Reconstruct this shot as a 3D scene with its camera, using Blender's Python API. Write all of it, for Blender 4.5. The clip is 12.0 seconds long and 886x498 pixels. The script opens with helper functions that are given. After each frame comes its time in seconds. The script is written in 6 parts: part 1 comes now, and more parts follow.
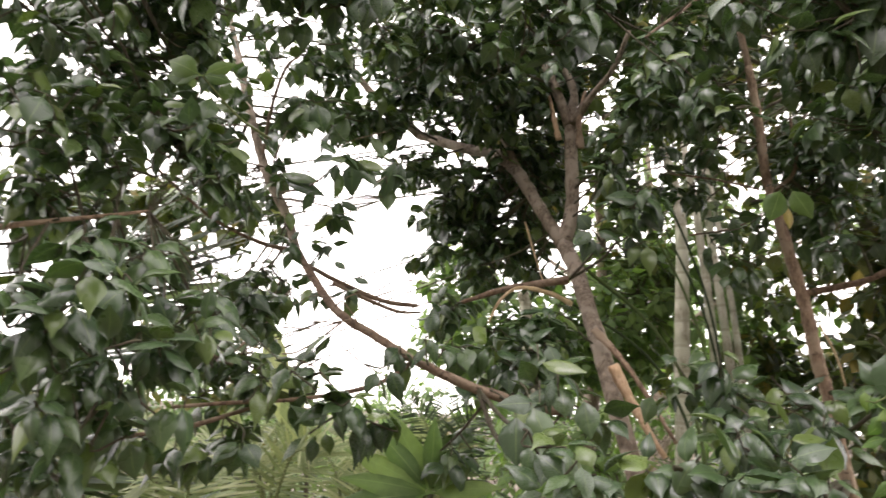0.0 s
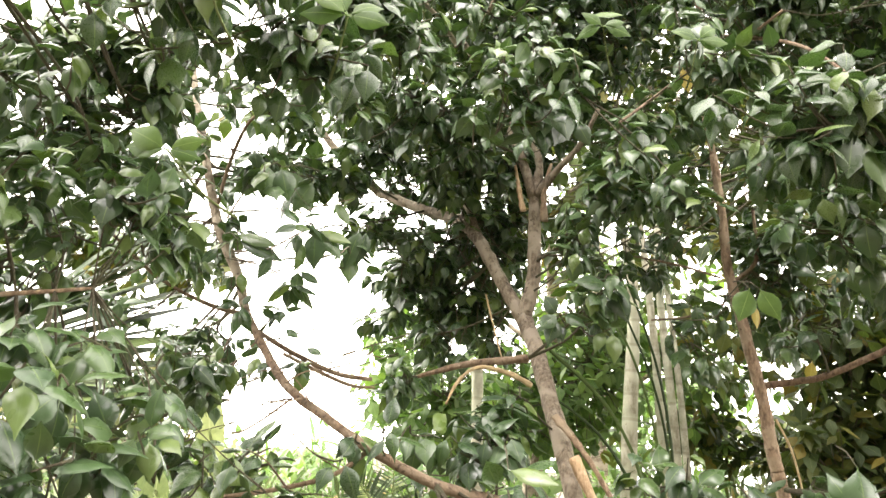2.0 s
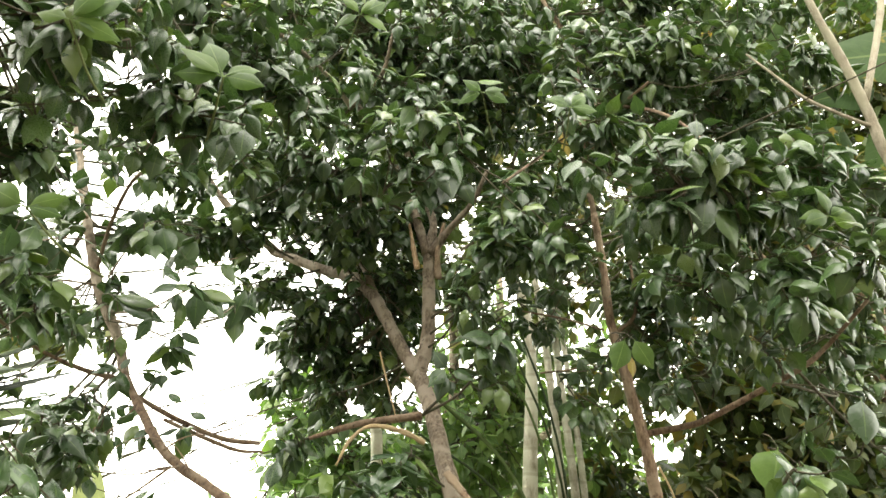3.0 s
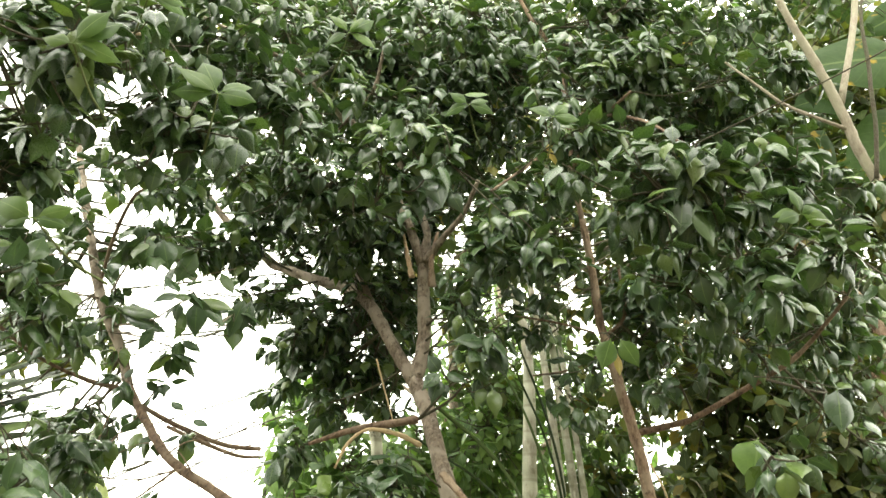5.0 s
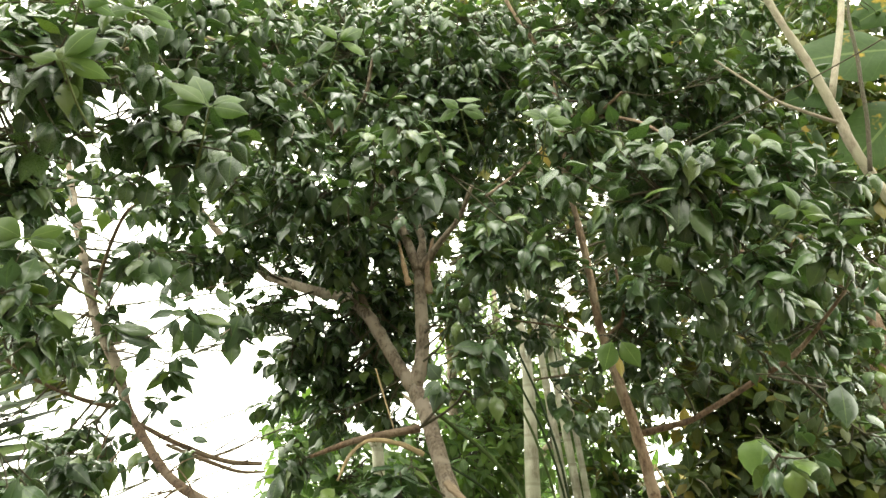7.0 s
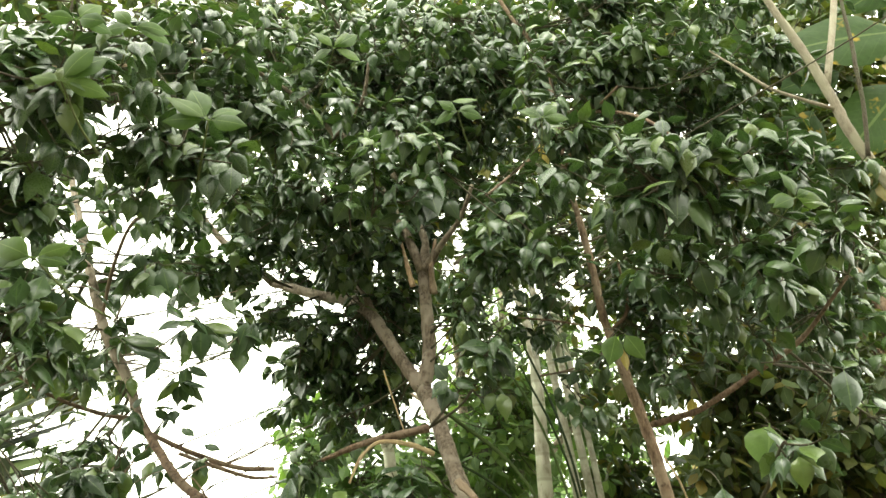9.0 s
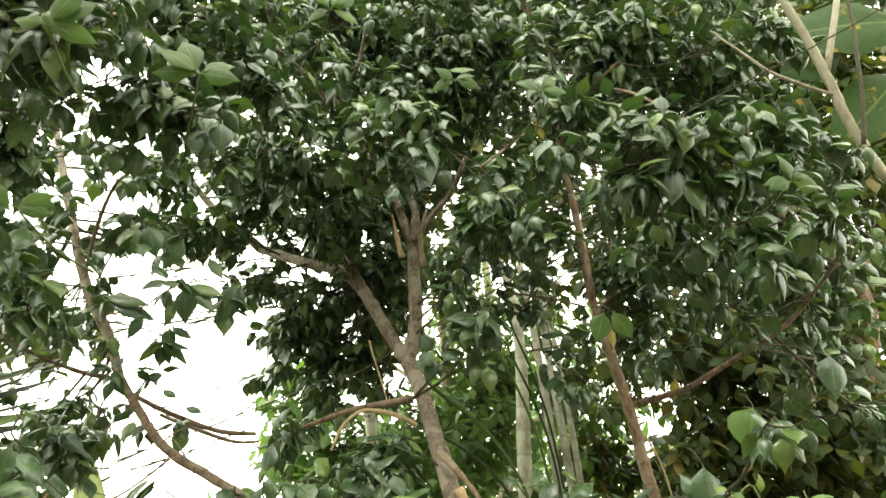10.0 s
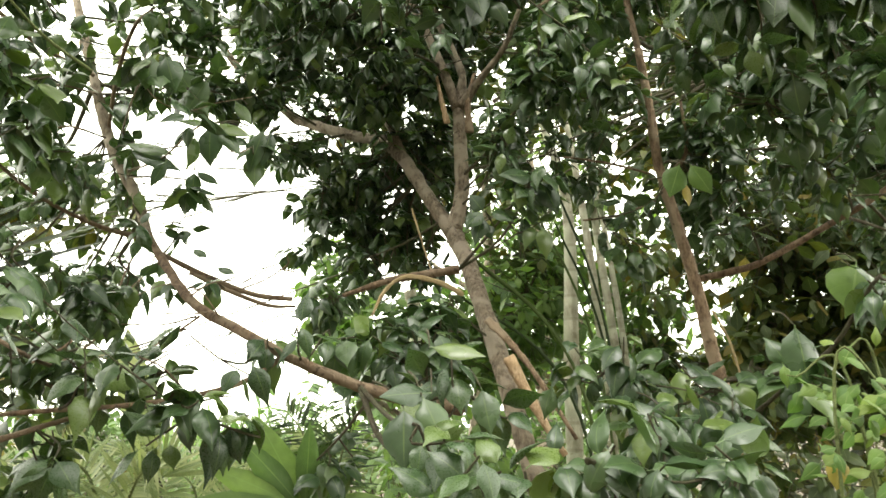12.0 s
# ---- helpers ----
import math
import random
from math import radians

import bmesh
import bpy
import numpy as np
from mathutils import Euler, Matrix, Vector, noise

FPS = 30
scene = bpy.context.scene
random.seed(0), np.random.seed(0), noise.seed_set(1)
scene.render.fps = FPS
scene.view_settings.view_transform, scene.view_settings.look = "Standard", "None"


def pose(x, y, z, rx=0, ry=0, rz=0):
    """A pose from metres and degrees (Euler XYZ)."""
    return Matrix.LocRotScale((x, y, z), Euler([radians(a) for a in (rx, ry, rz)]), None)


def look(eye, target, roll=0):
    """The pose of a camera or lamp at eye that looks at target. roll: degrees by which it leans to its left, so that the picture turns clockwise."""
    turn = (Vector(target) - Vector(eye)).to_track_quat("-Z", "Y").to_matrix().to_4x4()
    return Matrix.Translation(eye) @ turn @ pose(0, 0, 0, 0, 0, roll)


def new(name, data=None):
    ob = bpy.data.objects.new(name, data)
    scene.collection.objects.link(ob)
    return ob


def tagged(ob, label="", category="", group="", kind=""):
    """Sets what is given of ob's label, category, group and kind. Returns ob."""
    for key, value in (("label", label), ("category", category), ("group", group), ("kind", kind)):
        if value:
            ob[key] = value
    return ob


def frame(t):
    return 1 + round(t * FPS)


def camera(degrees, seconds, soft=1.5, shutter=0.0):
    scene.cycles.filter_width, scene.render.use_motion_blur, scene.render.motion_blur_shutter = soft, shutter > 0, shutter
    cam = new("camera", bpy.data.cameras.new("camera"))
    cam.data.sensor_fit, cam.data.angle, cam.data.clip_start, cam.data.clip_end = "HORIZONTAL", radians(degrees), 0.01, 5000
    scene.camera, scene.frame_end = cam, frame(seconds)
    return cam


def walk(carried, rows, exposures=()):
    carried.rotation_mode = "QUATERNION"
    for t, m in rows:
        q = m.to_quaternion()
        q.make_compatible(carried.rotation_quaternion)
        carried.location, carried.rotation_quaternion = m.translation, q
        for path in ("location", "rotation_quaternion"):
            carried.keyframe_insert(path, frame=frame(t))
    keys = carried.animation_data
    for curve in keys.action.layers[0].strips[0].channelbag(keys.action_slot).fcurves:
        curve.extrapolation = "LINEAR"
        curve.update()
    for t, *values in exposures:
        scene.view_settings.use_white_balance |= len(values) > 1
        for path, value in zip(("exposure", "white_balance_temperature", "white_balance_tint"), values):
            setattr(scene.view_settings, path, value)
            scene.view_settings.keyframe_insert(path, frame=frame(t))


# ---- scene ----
cam = camera(65.5, 12.0, soft=1.5, shutter=0.2)
PATH = [
    (0, (0.248, 0.554, 1.423), (0.131, 2.497, 1.883), 2.9),
    (0.5, (0.207, 0.591, 1.453), (0.388, 2.531, 1.904), 4.9),
    (1, (0.199, 0.582, 1.46), (0.365, 2.501, 1.999), 5.5),
    (1.5, (0.198, 0.587, 1.492), (0.299, 2.497, 2.077), 5.3),
    (2, (0.171, 0.61, 1.549), (0.213, 2.523, 2.132), 5.1),
    (2.5, (0.192, 0.628, 1.571), (0.297, 2.517, 2.218), 4.2),
    (3, (0.239, 0.578, 1.536), (0.52, 2.406, 2.296), 1.9),
    (3.5, (0.245, 0.539, 1.493), (0.517, 2.358, 2.281), 2.1),
    (5.3, (0.266, 0.512, 1.482), (0.551, 2.319, 2.29), -0.0),
    (5.5, (0.26, 0.513, 1.481), (0.558, 2.313, 2.3), -0.6),
    (6, (0.258, 0.51, 1.484), (0.546, 2.299, 2.331), -0.7),
    (6.5, (0.249, 0.511, 1.487), (0.526, 2.291, 2.356), -0.5),
    (6.7, (0.254, 0.525, 1.493), (0.54, 2.326, 2.315), -1.2),
    (8.3, (0.253, 0.507, 1.495), (0.556, 2.314, 2.297), -1.7),
    (8.5, (0.256, 0.503, 1.495), (0.551, 2.308, 2.304), -2.3),
    (9, (0.26, 0.504, 1.494), (0.539, 2.312, 2.303), -3.4),
    (9.5, (0.261, 0.509, 1.494), (0.565, 2.318, 2.29), -3.5),
    (10, (0.254, 0.533, 1.486), (0.57, 2.362, 2.231), -1.5),
    (10.5, (0.227, 0.59, 1.487), (0.597, 2.479, 2.028), 0.2),
    (11, (0.215, 0.647, 1.474), (0.629, 2.567, 1.851), 3.4),
    (11.5, (0.229, 0.722, 1.433), (0.567, 2.649, 1.846), 3.4),
    (12, (0.262, 0.801, 1.389), (0.472, 2.724, 1.897), 0.2),
]
EXPOSURES = [(0.0, 0.93, 6150, 34), (0.5, 1.37, 6300, 30), (1.0, 1.89, 6300, 29), (1.5, 1.93, 6300, 28), (2.0, 2.03, 6350, 25), (2.5, 2.15, 6400, 22), (3.0, 1.62, 6400, 18), (3.5, 1.47, 6400, 18), (5.5, 1.56, 6400, 14), (6.5, 1.5, 6450, 13), (8.5, 1.45, 6483, 11), (9.5, 1.4, 6500, 10), (10.0, 1.36, 6500, 10), (10.5, 1.2, 6500, 10), (11.0, 0.32, 6500, 10), (11.5, 1.26, 6450, 12), (12.0, 1.34, 6400, 14)]
walk(cam, [(t, look(eye, target, roll)) for t, eye, target, roll in PATH], EXPOSURES)

# ---- sky and sun: a bright overcast day ----
world = bpy.data.worlds.new("overcast_sky")
scene.world = world
world.use_nodes = True
wn, wl = world.node_tree.nodes, world.node_tree.links
sky = wn.new("ShaderNodeTexSky")
sky.sky_type, sky.sun_disc, sky.sun_elevation, sky.sun_rotation = "NISHITA", False, radians(63), radians(207)
cloud = wn.new("ShaderNodeMix")
cloud.data_type = "RGBA"
cloud.inputs[0].default_value = 0.9
cloud.inputs[7].default_value = (19.0, 19.2, 15.6, 1)
wl.new(sky.outputs[0], cloud.inputs[6])
wl.new(cloud.outputs[2], wn["Background"].inputs[0])
wn["Background"].inputs[1].default_value = 0.13
sun = new("sun", bpy.data.lights.new("sun", "SUN"))
sun.data.energy, sun.data.angle, sun.data.color = 1.0, radians(30), (1.0, 0.96, 0.9)
sun.matrix_world = look((-0.6, 0.4, 8), (0.9, 3.4, 1.5))

# ---- materials ----
def graph(name):
    m = bpy.data.materials.new(name)
    m.use_nodes = True
    n, l = m.node_tree.nodes, m.node_tree.links
    return m, n, l, n["Principled BSDF"]


def noise_node(n, l, scale, detail=4.0, rough=0.6, coord=None):
    tex = n.new("ShaderNodeTexNoise")
    tex.inputs["Scale"].default_value, tex.inputs["Detail"].default_value, tex.inputs["Roughness"].default_value = scale, detail, rough
    if coord is not None:
        l.new(coord, tex.inputs["Vector"])
    return tex


def ramp_node(n, l, source, stops):
    ramp = n.new("ShaderNodeValToRGB")
    while len(ramp.color_ramp.elements) < len(stops):
        ramp.color_ramp.elements.new(0.5)
    for e, (at, colour) in zip(ramp.color_ramp.elements, stops):
        e.position, e.color = at, (*colour, 1)
    l.new(source, ramp.inputs[0])
    return ramp


def maths(n, l, op, a, b=0.0):
    node = n.new("ShaderNodeMath")
    node.operation = op
    for i, v in enumerate((a, b)):
        if isinstance(v, (int, float)):
            node.inputs[i].default_value = v
        else:
            l.new(v, node.inputs[i])
    return node.outputs[0]


def blend(n, l, factor, a, b, mode="MIX"):
    node = n.new("ShaderNodeMix")
    node.data_type, node.blend_type = "RGBA", mode
    for i, v in ((0, factor), (6, a), (7, b)):
        if isinstance(v, float):
            node.inputs[i].default_value = v
        elif isinstance(v, tuple):
            node.inputs[i].default_value = (*v, 1)
        else:
            l.new(v, node.inputs[i])
    return node.outputs[2]


def leaf_material(name, stops, rib, rough=0.38, glow=0.22, blotch=None, veins=8.0, shine=0.45):
    """A leaf: tone by leaf, blotches, a pale midrib and side veins, gloss, and light that comes through."""
    m, n, l, p = graph(name)
    geo, info, uv = n.new("ShaderNodeNewGeometry"), n.new("ShaderNodeObjectInfo"), n.new("ShaderNodeUVMap")
    pick = maths(n, l, "FRACT", maths(n, l, "ADD", geo.outputs["Random Per Island"], info.outputs["Random"]))
    tone = ramp_node(n, l, pick, stops).outputs[0]
    place = n.new("ShaderNodeTexCoord").outputs["Object"]
    fleck = noise_node(n, l, 45.0, 3.0, 0.6, place)
    tone = blend(n, l, 0.35, tone, ramp_node(n, l, fleck.outputs[0], [(0.3, (0.55, 0.6, 0.5)), (0.7, (1.25, 1.2, 1.1))]).outputs[0], "MULTIPLY")
    if blotch:
        rot = noise_node(n, l, 9.0, 3.0, 0.6, place)
        tone = blend(n, l, ramp_node(n, l, rot.outputs[0], [(0.60, (0, 0, 0)), (0.68, (1, 1, 1))]).outputs[0], tone, blotch)
    split = n.new("ShaderNodeSeparateXYZ")
    l.new(uv.outputs[0], split.inputs[0])
    side = maths(n, l, "ABSOLUTE", maths(n, l, "SUBTRACT", split.outputs[0], 0.5))
    mid = maths(n, l, "LESS_THAN", side, 0.022)
    wave = maths(n, l, "SINE", maths(n, l, "MULTIPLY", maths(n, l, "SUBTRACT", split.outputs[1], maths(n, l, "MULTIPLY", side, 0.5)), veins * 6.283))
    vein = maths(n, l, "MULTIPLY", maths(n, l, "GREATER_THAN", wave, 0.93), 0.09)
    lines = maths(n, l, "MAXIMUM", maths(n, l, "MULTIPLY", mid, 0.75), vein)
    tone = blend(n, l, lines, tone, rib)
    l.new(tone, p.inputs["Base Color"])
    gloss = noise_node(n, l, 25.0, 2.0, 0.5, place)
    l.new(maths(n, l, "ADD", maths(n, l, "MULTIPLY", gloss.outputs[0], 0.22), rough - 0.1), p.inputs["Roughness"])
    p.inputs["Specular IOR Level"].default_value = shine
    bump = n.new("ShaderNodeBump")
    bump.inputs["Strength"].default_value, bump.inputs["Distance"].default_value = 0.12, 0.004
    l.new(maths(n, l, "ADD", maths(n, l, "MULTIPLY", wave, 0.015), fleck.outputs[0]), bump.inputs["Height"])
    l.new(bump.outputs[0], p.inputs["Normal"])
    thin = n.new("ShaderNodeBsdfTranslucent")
    l.new(blend(n, l, 1.0, tone, (1.3, 1.5, 0.65), "MULTIPLY"), thin.inputs[0])
    mix = n.new("ShaderNodeMixShader")
    mix.inputs[0].default_value = glow
    l.new(p.outputs[0], mix.inputs[1])
    l.new(thin.outputs[0], mix.inputs[2])
    l.new(mix.outputs[0], n["Material Output"].inputs[0])
    return m


def bark_material(name, dark, light, patch, grain=30.0, rings=0.0, rough=0.85):
    m, n, l, p = graph(name)
    place = n.new("ShaderNodeTexCoord").outputs["Object"]
    stretch = n.new("ShaderNodeMapping")
    stretch.inputs["Scale"].default_value = (1, 1, 0.35)
    l.new(place, stretch.inputs[0])
    fine, broad, spots = noise_node(n, l, grain * 3, 6, 0.7, stretch.outputs[0]), noise_node(n, l, grain * 0.3, 3, 0.6, place), noise_node(n, l, grain * 1.4, 2, 0.5, place)
    tone = ramp_node(n, l, fine.outputs[0], [(0.3, dark), (0.7, light)]).outputs[0]
    tone = blend(n, l, ramp_node(n, l, broad.outputs[0], [(0.47, (0, 0, 0)), (0.56, (0.85, 0.85, 0.85))]).outputs[0], tone, patch)
    tone = blend(n, l, ramp_node(n, l, spots.outputs[0], [(0.66, (0, 0, 0)), (0.72, (0.7, 0.7, 0.7))]).outputs[0], tone, dark)
    height = maths(n, l, "ADD", fine.outputs[0], maths(n, l, "MULTIPLY", spots.outputs[0], 0.6))
    if rings:
        ring = n.new("ShaderNodeTexWave")
        ring.bands_direction = "Z"
        ring.inputs["Scale"].default_value, ring.inputs["Distortion"].default_value = rings, 1.2
        l.new(place, ring.inputs[0])
        tone = blend(n, l, ramp_node(n, l, ring.outputs[1], [(0.01, (0.5, 0.5, 0.5)), (0.06, (0, 0, 0))]).outputs[0], tone, dark)
        height = maths(n, l, "ADD", height, ring.outputs[1])
    l.new(tone, p.inputs["Base Color"])
    p.inputs["Roughness"].default_value = rough
    bump = n.new("ShaderNodeBump")
    bump.inputs["Strength"].default_value, bump.inputs["Distance"].default_value = 0.9, 0.01
    l.new(height, bump.inputs["Height"])
    l.new(bump.outputs[0], p.inputs["Normal"])
    return m


DARK_LEAF = leaf_material("dark_glossy_leaf", [(0.0, (0.038, 0.070, 0.033)), (0.45, (0.054, 0.098, 0.041)), (0.8, (0.076, 0.130, 0.047)), (0.97, (0.13, 0.19, 0.05))], (0.12, 0.18, 0.06), 0.28, 0.15, shine=0.65)
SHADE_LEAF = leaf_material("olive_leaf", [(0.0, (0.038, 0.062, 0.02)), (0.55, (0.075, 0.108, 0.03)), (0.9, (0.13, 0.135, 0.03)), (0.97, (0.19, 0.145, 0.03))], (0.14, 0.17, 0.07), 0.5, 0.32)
FRESH_LEAF = leaf_material("fresh_green_leaf", [(0.0, (0.08, 0.145, 0.05)), (0.6, (0.13, 0.21, 0.07)), (1.0, (0.2, 0.29, 0.09))], (0.2, 0.3, 0.1), 0.45, 0.42)
MID_LEAF = leaf_material("mid_green_leaf", [(0.0, (0.055, 0.105, 0.026)), (0.6, (0.078, 0.14, 0.034)), (1.0, (0.11, 0.18, 0.042))], (0.17, 0.25, 0.08), 0.42, 0.32, shine=0.35)
LIME_LEAF = leaf_material("lime_green_leaf", [(0.0, (0.09, 0.17, 0.045)), (0.7, (0.14, 0.235, 0.06)), (1.0, (0.22, 0.29, 0.08))], (0.24, 0.33, 0.12), 0.5, 0.35)
BROAD_LEAF = leaf_material("broad_matt_leaf", [(0.0, (0.03, 0.062, 0.02)), (1.0, (0.05, 0.09, 0.028))], (0.13, 0.18, 0.07), 0.6, 0.35, (0.34, 0.23, 0.03), 9.0, 0.2)
PALM_LEAF = leaf_material("palm_leaflet", [(0.0, (0.022, 0.04, 0.016)), (0.6, (0.05, 0.085, 0.028)), (1.0, (0.16, 0.22, 0.07))], (0.16, 0.2, 0.09), 0.5, 0.1, shine=0.25)
PALE_PALM = leaf_material("pale_palm_leaflet", [(0.0, (0.16, 0.22, 0.09)), (0.6, (0.28, 0.33, 0.16)), (1.0, (0.42, 0.44, 0.26))], (0.45, 0.46, 0.3), 0.4, 0.25)
YELLOW_LEAF = leaf_material("yellowing_leaf", [(0.0, (0.30, 0.23, 0.05)), (1.0, (0.42, 0.33, 0.09))], (0.5, 0.4, 0.15), 0.5, 0.3, (0.2, 0.1, 0.03))
BARK = bark_material("grey_brown_bark", (0.06, 0.042, 0.028), (0.37, 0.30, 0.215), (0.385, 0.325, 0.25))
RED_BARK = bark_material("reddish_bark", (0.085, 0.05, 0.03), (0.44, 0.31, 0.20), (0.38, 0.29, 0.20))
DARK_BARK = bark_material("dark_reddish_bark", (0.045, 0.026, 0.016), (0.30, 0.20, 0.125), (0.27, 0.20, 0.135))
TWIG = bark_material("twig_bark", (0.05, 0.04, 0.024), (0.12, 0.10, 0.06), (0.09, 0.09, 0.045), 60.0)
GREEN_STEM = bark_material("green_stem", (0.08, 0.11, 0.03), (0.22, 0.26, 0.09), (0.16, 0.2, 0.07), 50.0)
PALE_BARK = bark_material("pale_smooth_bark", (0.20, 0.165, 0.11), (0.42, 0.38, 0.29), (0.35, 0.33, 0.23), 18.0)
CANE = bark_material("pale_green_cane", (0.28, 0.26, 0.18), (0.62, 0.60, 0.48), (0.50, 0.51, 0.38), 14.0, 2.2)
RAW_WOOD = bark_material("split_orange_wood", (0.42, 0.26, 0.14), (0.78, 0.58, 0.38), (0.68, 0.47, 0.28), 40.0)
DRY = bark_material("dry_straw_leaf", (0.3, 0.21, 0.1), (0.62, 0.5, 0.3), (0.5, 0.37, 0.2), 30.0)
PLASTER = bark_material("weathered_plaster", (0.12, 0.11, 0.09), (0.3, 0.28, 0.24), (0.24, 0.23, 0.2), 5.0)
SOIL = bark_material("soil_and_litter", (0.035, 0.028, 0.018), (0.14, 0.10, 0.06), (0.07, 0.06, 0.035), 6.0)

# ---- mesh helpers ----
rng = np.random.default_rng(7)


def link_mesh(name, verts, faces, material, parent=None, uvs=None, label="", kind=""):
    me = bpy.data.meshes.new(name)
    if isinstance(faces, np.ndarray):
        v = np.asarray(verts, dtype=np.float32)
        me.vertices.add(len(v))
        me.vertices.foreach_set("co", v.ravel())
        me.loops.add(faces.size)
        me.loops.foreach_set("vertex_index", faces.astype(np.int32).ravel())
        me.polygons.add(len(faces))
        me.polygons.foreach_set("loop_start", np.arange(len(faces), dtype=np.int32) * 4)
        me.update(calc_edges=True)
    else:
        me.from_pydata(verts, [], faces)
    me.materials.append(material)
    if uvs is not None:
        layer = me.uv_layers.new(name="UVMap")
        idx = np.empty(len(me.loops), dtype=np.int32)
        me.loops.foreach_get("vertex_index", idx)
        layer.data.foreach_set("uv", np.asarray(uvs, dtype=np.float32)[idx].ravel())
    me.polygons.foreach_set("use_smooth", np.ones(len(me.polygons), dtype=bool))
    me.update()
    ob = new(name, me)
    if parent is not None:
        ob.parent = parent
    return tagged(ob, label, kind=kind)


def smooth_line(points, steps):
    """Points along a rounded line through the given points (each x, y, z, radius)."""
    p = np.array(points, float)
    p = np.vstack([2 * p[0] - p[1], p, 2 * p[-1] - p[-2]])
    out = []
    for i in range(1, len(p) - 2):
        for k in range(steps):
            u = k / steps
            a, b, c, d = p[i - 1], p[i], p[i + 1], p[i + 2]
            out.append(0.5 * (2 * b + (c - a) * u + (2 * a - 5 * b + 4 * c - d) * u * u + (3 * b - a - 3 * c + d) * u ** 3))
    out.append(p[-2])
    return np.array(out)


def tube_arrays(line, sides, rough=0.0):
    n = len(line)
    axis = np.gradient(line[:, :3], axis=0)
    axis /= np.linalg.norm(axis, axis=1)[:, None] + 1e-9
    ref = np.array([0.31, 0.9, 0.23]) if abs(axis[0][1]) < 0.8 else np.array([1.0, 0.1, 0.2])
    u = np.cross(axis, ref)
    u /= np.linalg.norm(u, axis=1)[:, None] + 1e-9
    v = np.cross(axis, u)
    ang = np.arange(sides) * 2 * np.pi / sides
    r = np.maximum(line[:, 3], 0.0008)[:, None] * (1 + rough * rng.normal(size=(n, sides)).clip(-2, 2))
    ring = line[:, None, :3] + (np.cos(ang)[None, :, None] * u[:, None, :] + np.sin(ang)[None, :, None] * v[:, None, :]) * r[:, :, None]
    i, j = np.meshgrid(np.arange(n - 1), np.arange(sides), indexing="ij")
    a, b = i * sides + j, i * sides + (j + 1) % sides
    faces = np.stack([a, b, b + sides, a + sides], axis=-1).reshape(-1, 4)
    return ring.reshape(-1, 3), faces


def tube(name, points, material, parent=None, sides=10, steps=6, rough=0.05, label=""):
    line = smooth_line(points, steps)
    v, f = tube_arrays(line, sides, rough)
    faces = f.tolist()
    faces.append(list(range(sides))[::-1])
    faces.append([len(v) - sides + k for k in range(sides)])
    return link_mesh(name, v.tolist(), faces, material, parent, label=label)


def leaf_template(rows, width, bend, arch, blunt=1.2, stalk=0.12, wide_at=0.38, wings=2):
    """A leaf of length 1 along x, its face up: a sunk midrib, wings that arch over and bend down, on a short stalk."""
    verts, uvs, faces = [], [], []
    cols = 2 * wings + 1
    for i in range(rows + 1):
        s = i / rows
        s = s ** 0.85
        prof = math.sin(1.5708 * s / wide_at) ** 0.8 if s < wide_at else max(0.0, math.cos(1.5708 * (s - wide_at) / (1 - wide_at))) ** blunt
        prof = max(prof, 0.025)
        x, z = stalk + s * (1 - stalk) * (1 - 0.12 * bend * s), -bend * s * s * 0.45
        w = 0.5 * width * prof
        for k in range(cols):
            q = (k - wings) / wings
            lift = arch * w * (0.75 * abs(q) - 0.95 * q * q) + 0.09 * w * math.sin(9 * s + 1.3 * q) * abs(q)
            verts.append((x, q * w, z + lift))
            uvs.append((0.5 + 0.5 * q, s))
    for i in range(rows):
        for k in range(cols - 1):
            a = cols * i + k
            faces.append((a, a + 1, a + cols + 1, a + cols))
    b = len(verts)
    verts += [(0, -0.012, 0.01), (0, 0.012, 0.01), (stalk, 0.012, 0.0), (stalk, -0.012, 0.0)]
    uvs += [(0.5, 0)] * 4
    faces.append((b, b + 1, b + 2, b + 3))
    return np.array(verts), np.array(faces), np.array(uvs)


OVATE = [leaf_template(7, w, b, a, 1.45, 0.14, 0.36) for w, b, a in ((0.52, 0.4, 0.9), (0.58, 0.8, 1.3), (0.56, 1.2, 1.0), (0.60, 0.5, 0.4), (0.50, 1.0, 1.7), (0.57, 0.65, 0.7), (0.48, 1.5, 1.2))]
SIMPLE = [leaf_template(4, 0.55, b, a, wings=1) for b, a in ((0.2, 0.6), (0.5, 1.0), (0.8, 0.4))]
LONG = [leaf_template(4, 0.26, b, 0.8, 1.2, 0.05, 0.5, 1) for b in (0.3, 0.6, 1.0)]
BLADES = [leaf_template(5, 0.09, b, -0.8, 1.0, 0.0, 0.4, 1) for b in (0.3, 0.8, 1.2)]
BLADE = [leaf_template(6, 0.013, b, -1.2, 1.0, 0.0, 0.3, 1) for b in (0.1, 0.4, 0.9)]
LEAFLET = [leaf_template(5, 0.34, b, 0.5, 0.9, 0.03, 0.5, 1) for b in (0.2, 0.5)]


def basis(direction, normal):
    """Rows for a leaf: along its length, across it, out of its face."""
    x = direction / (np.linalg.norm(direction) + 1e-9)
    y = np.cross(normal, x)
    y /= np.linalg.norm(y) + 1e-9
    return np.stack([x, y, np.cross(x, y)])


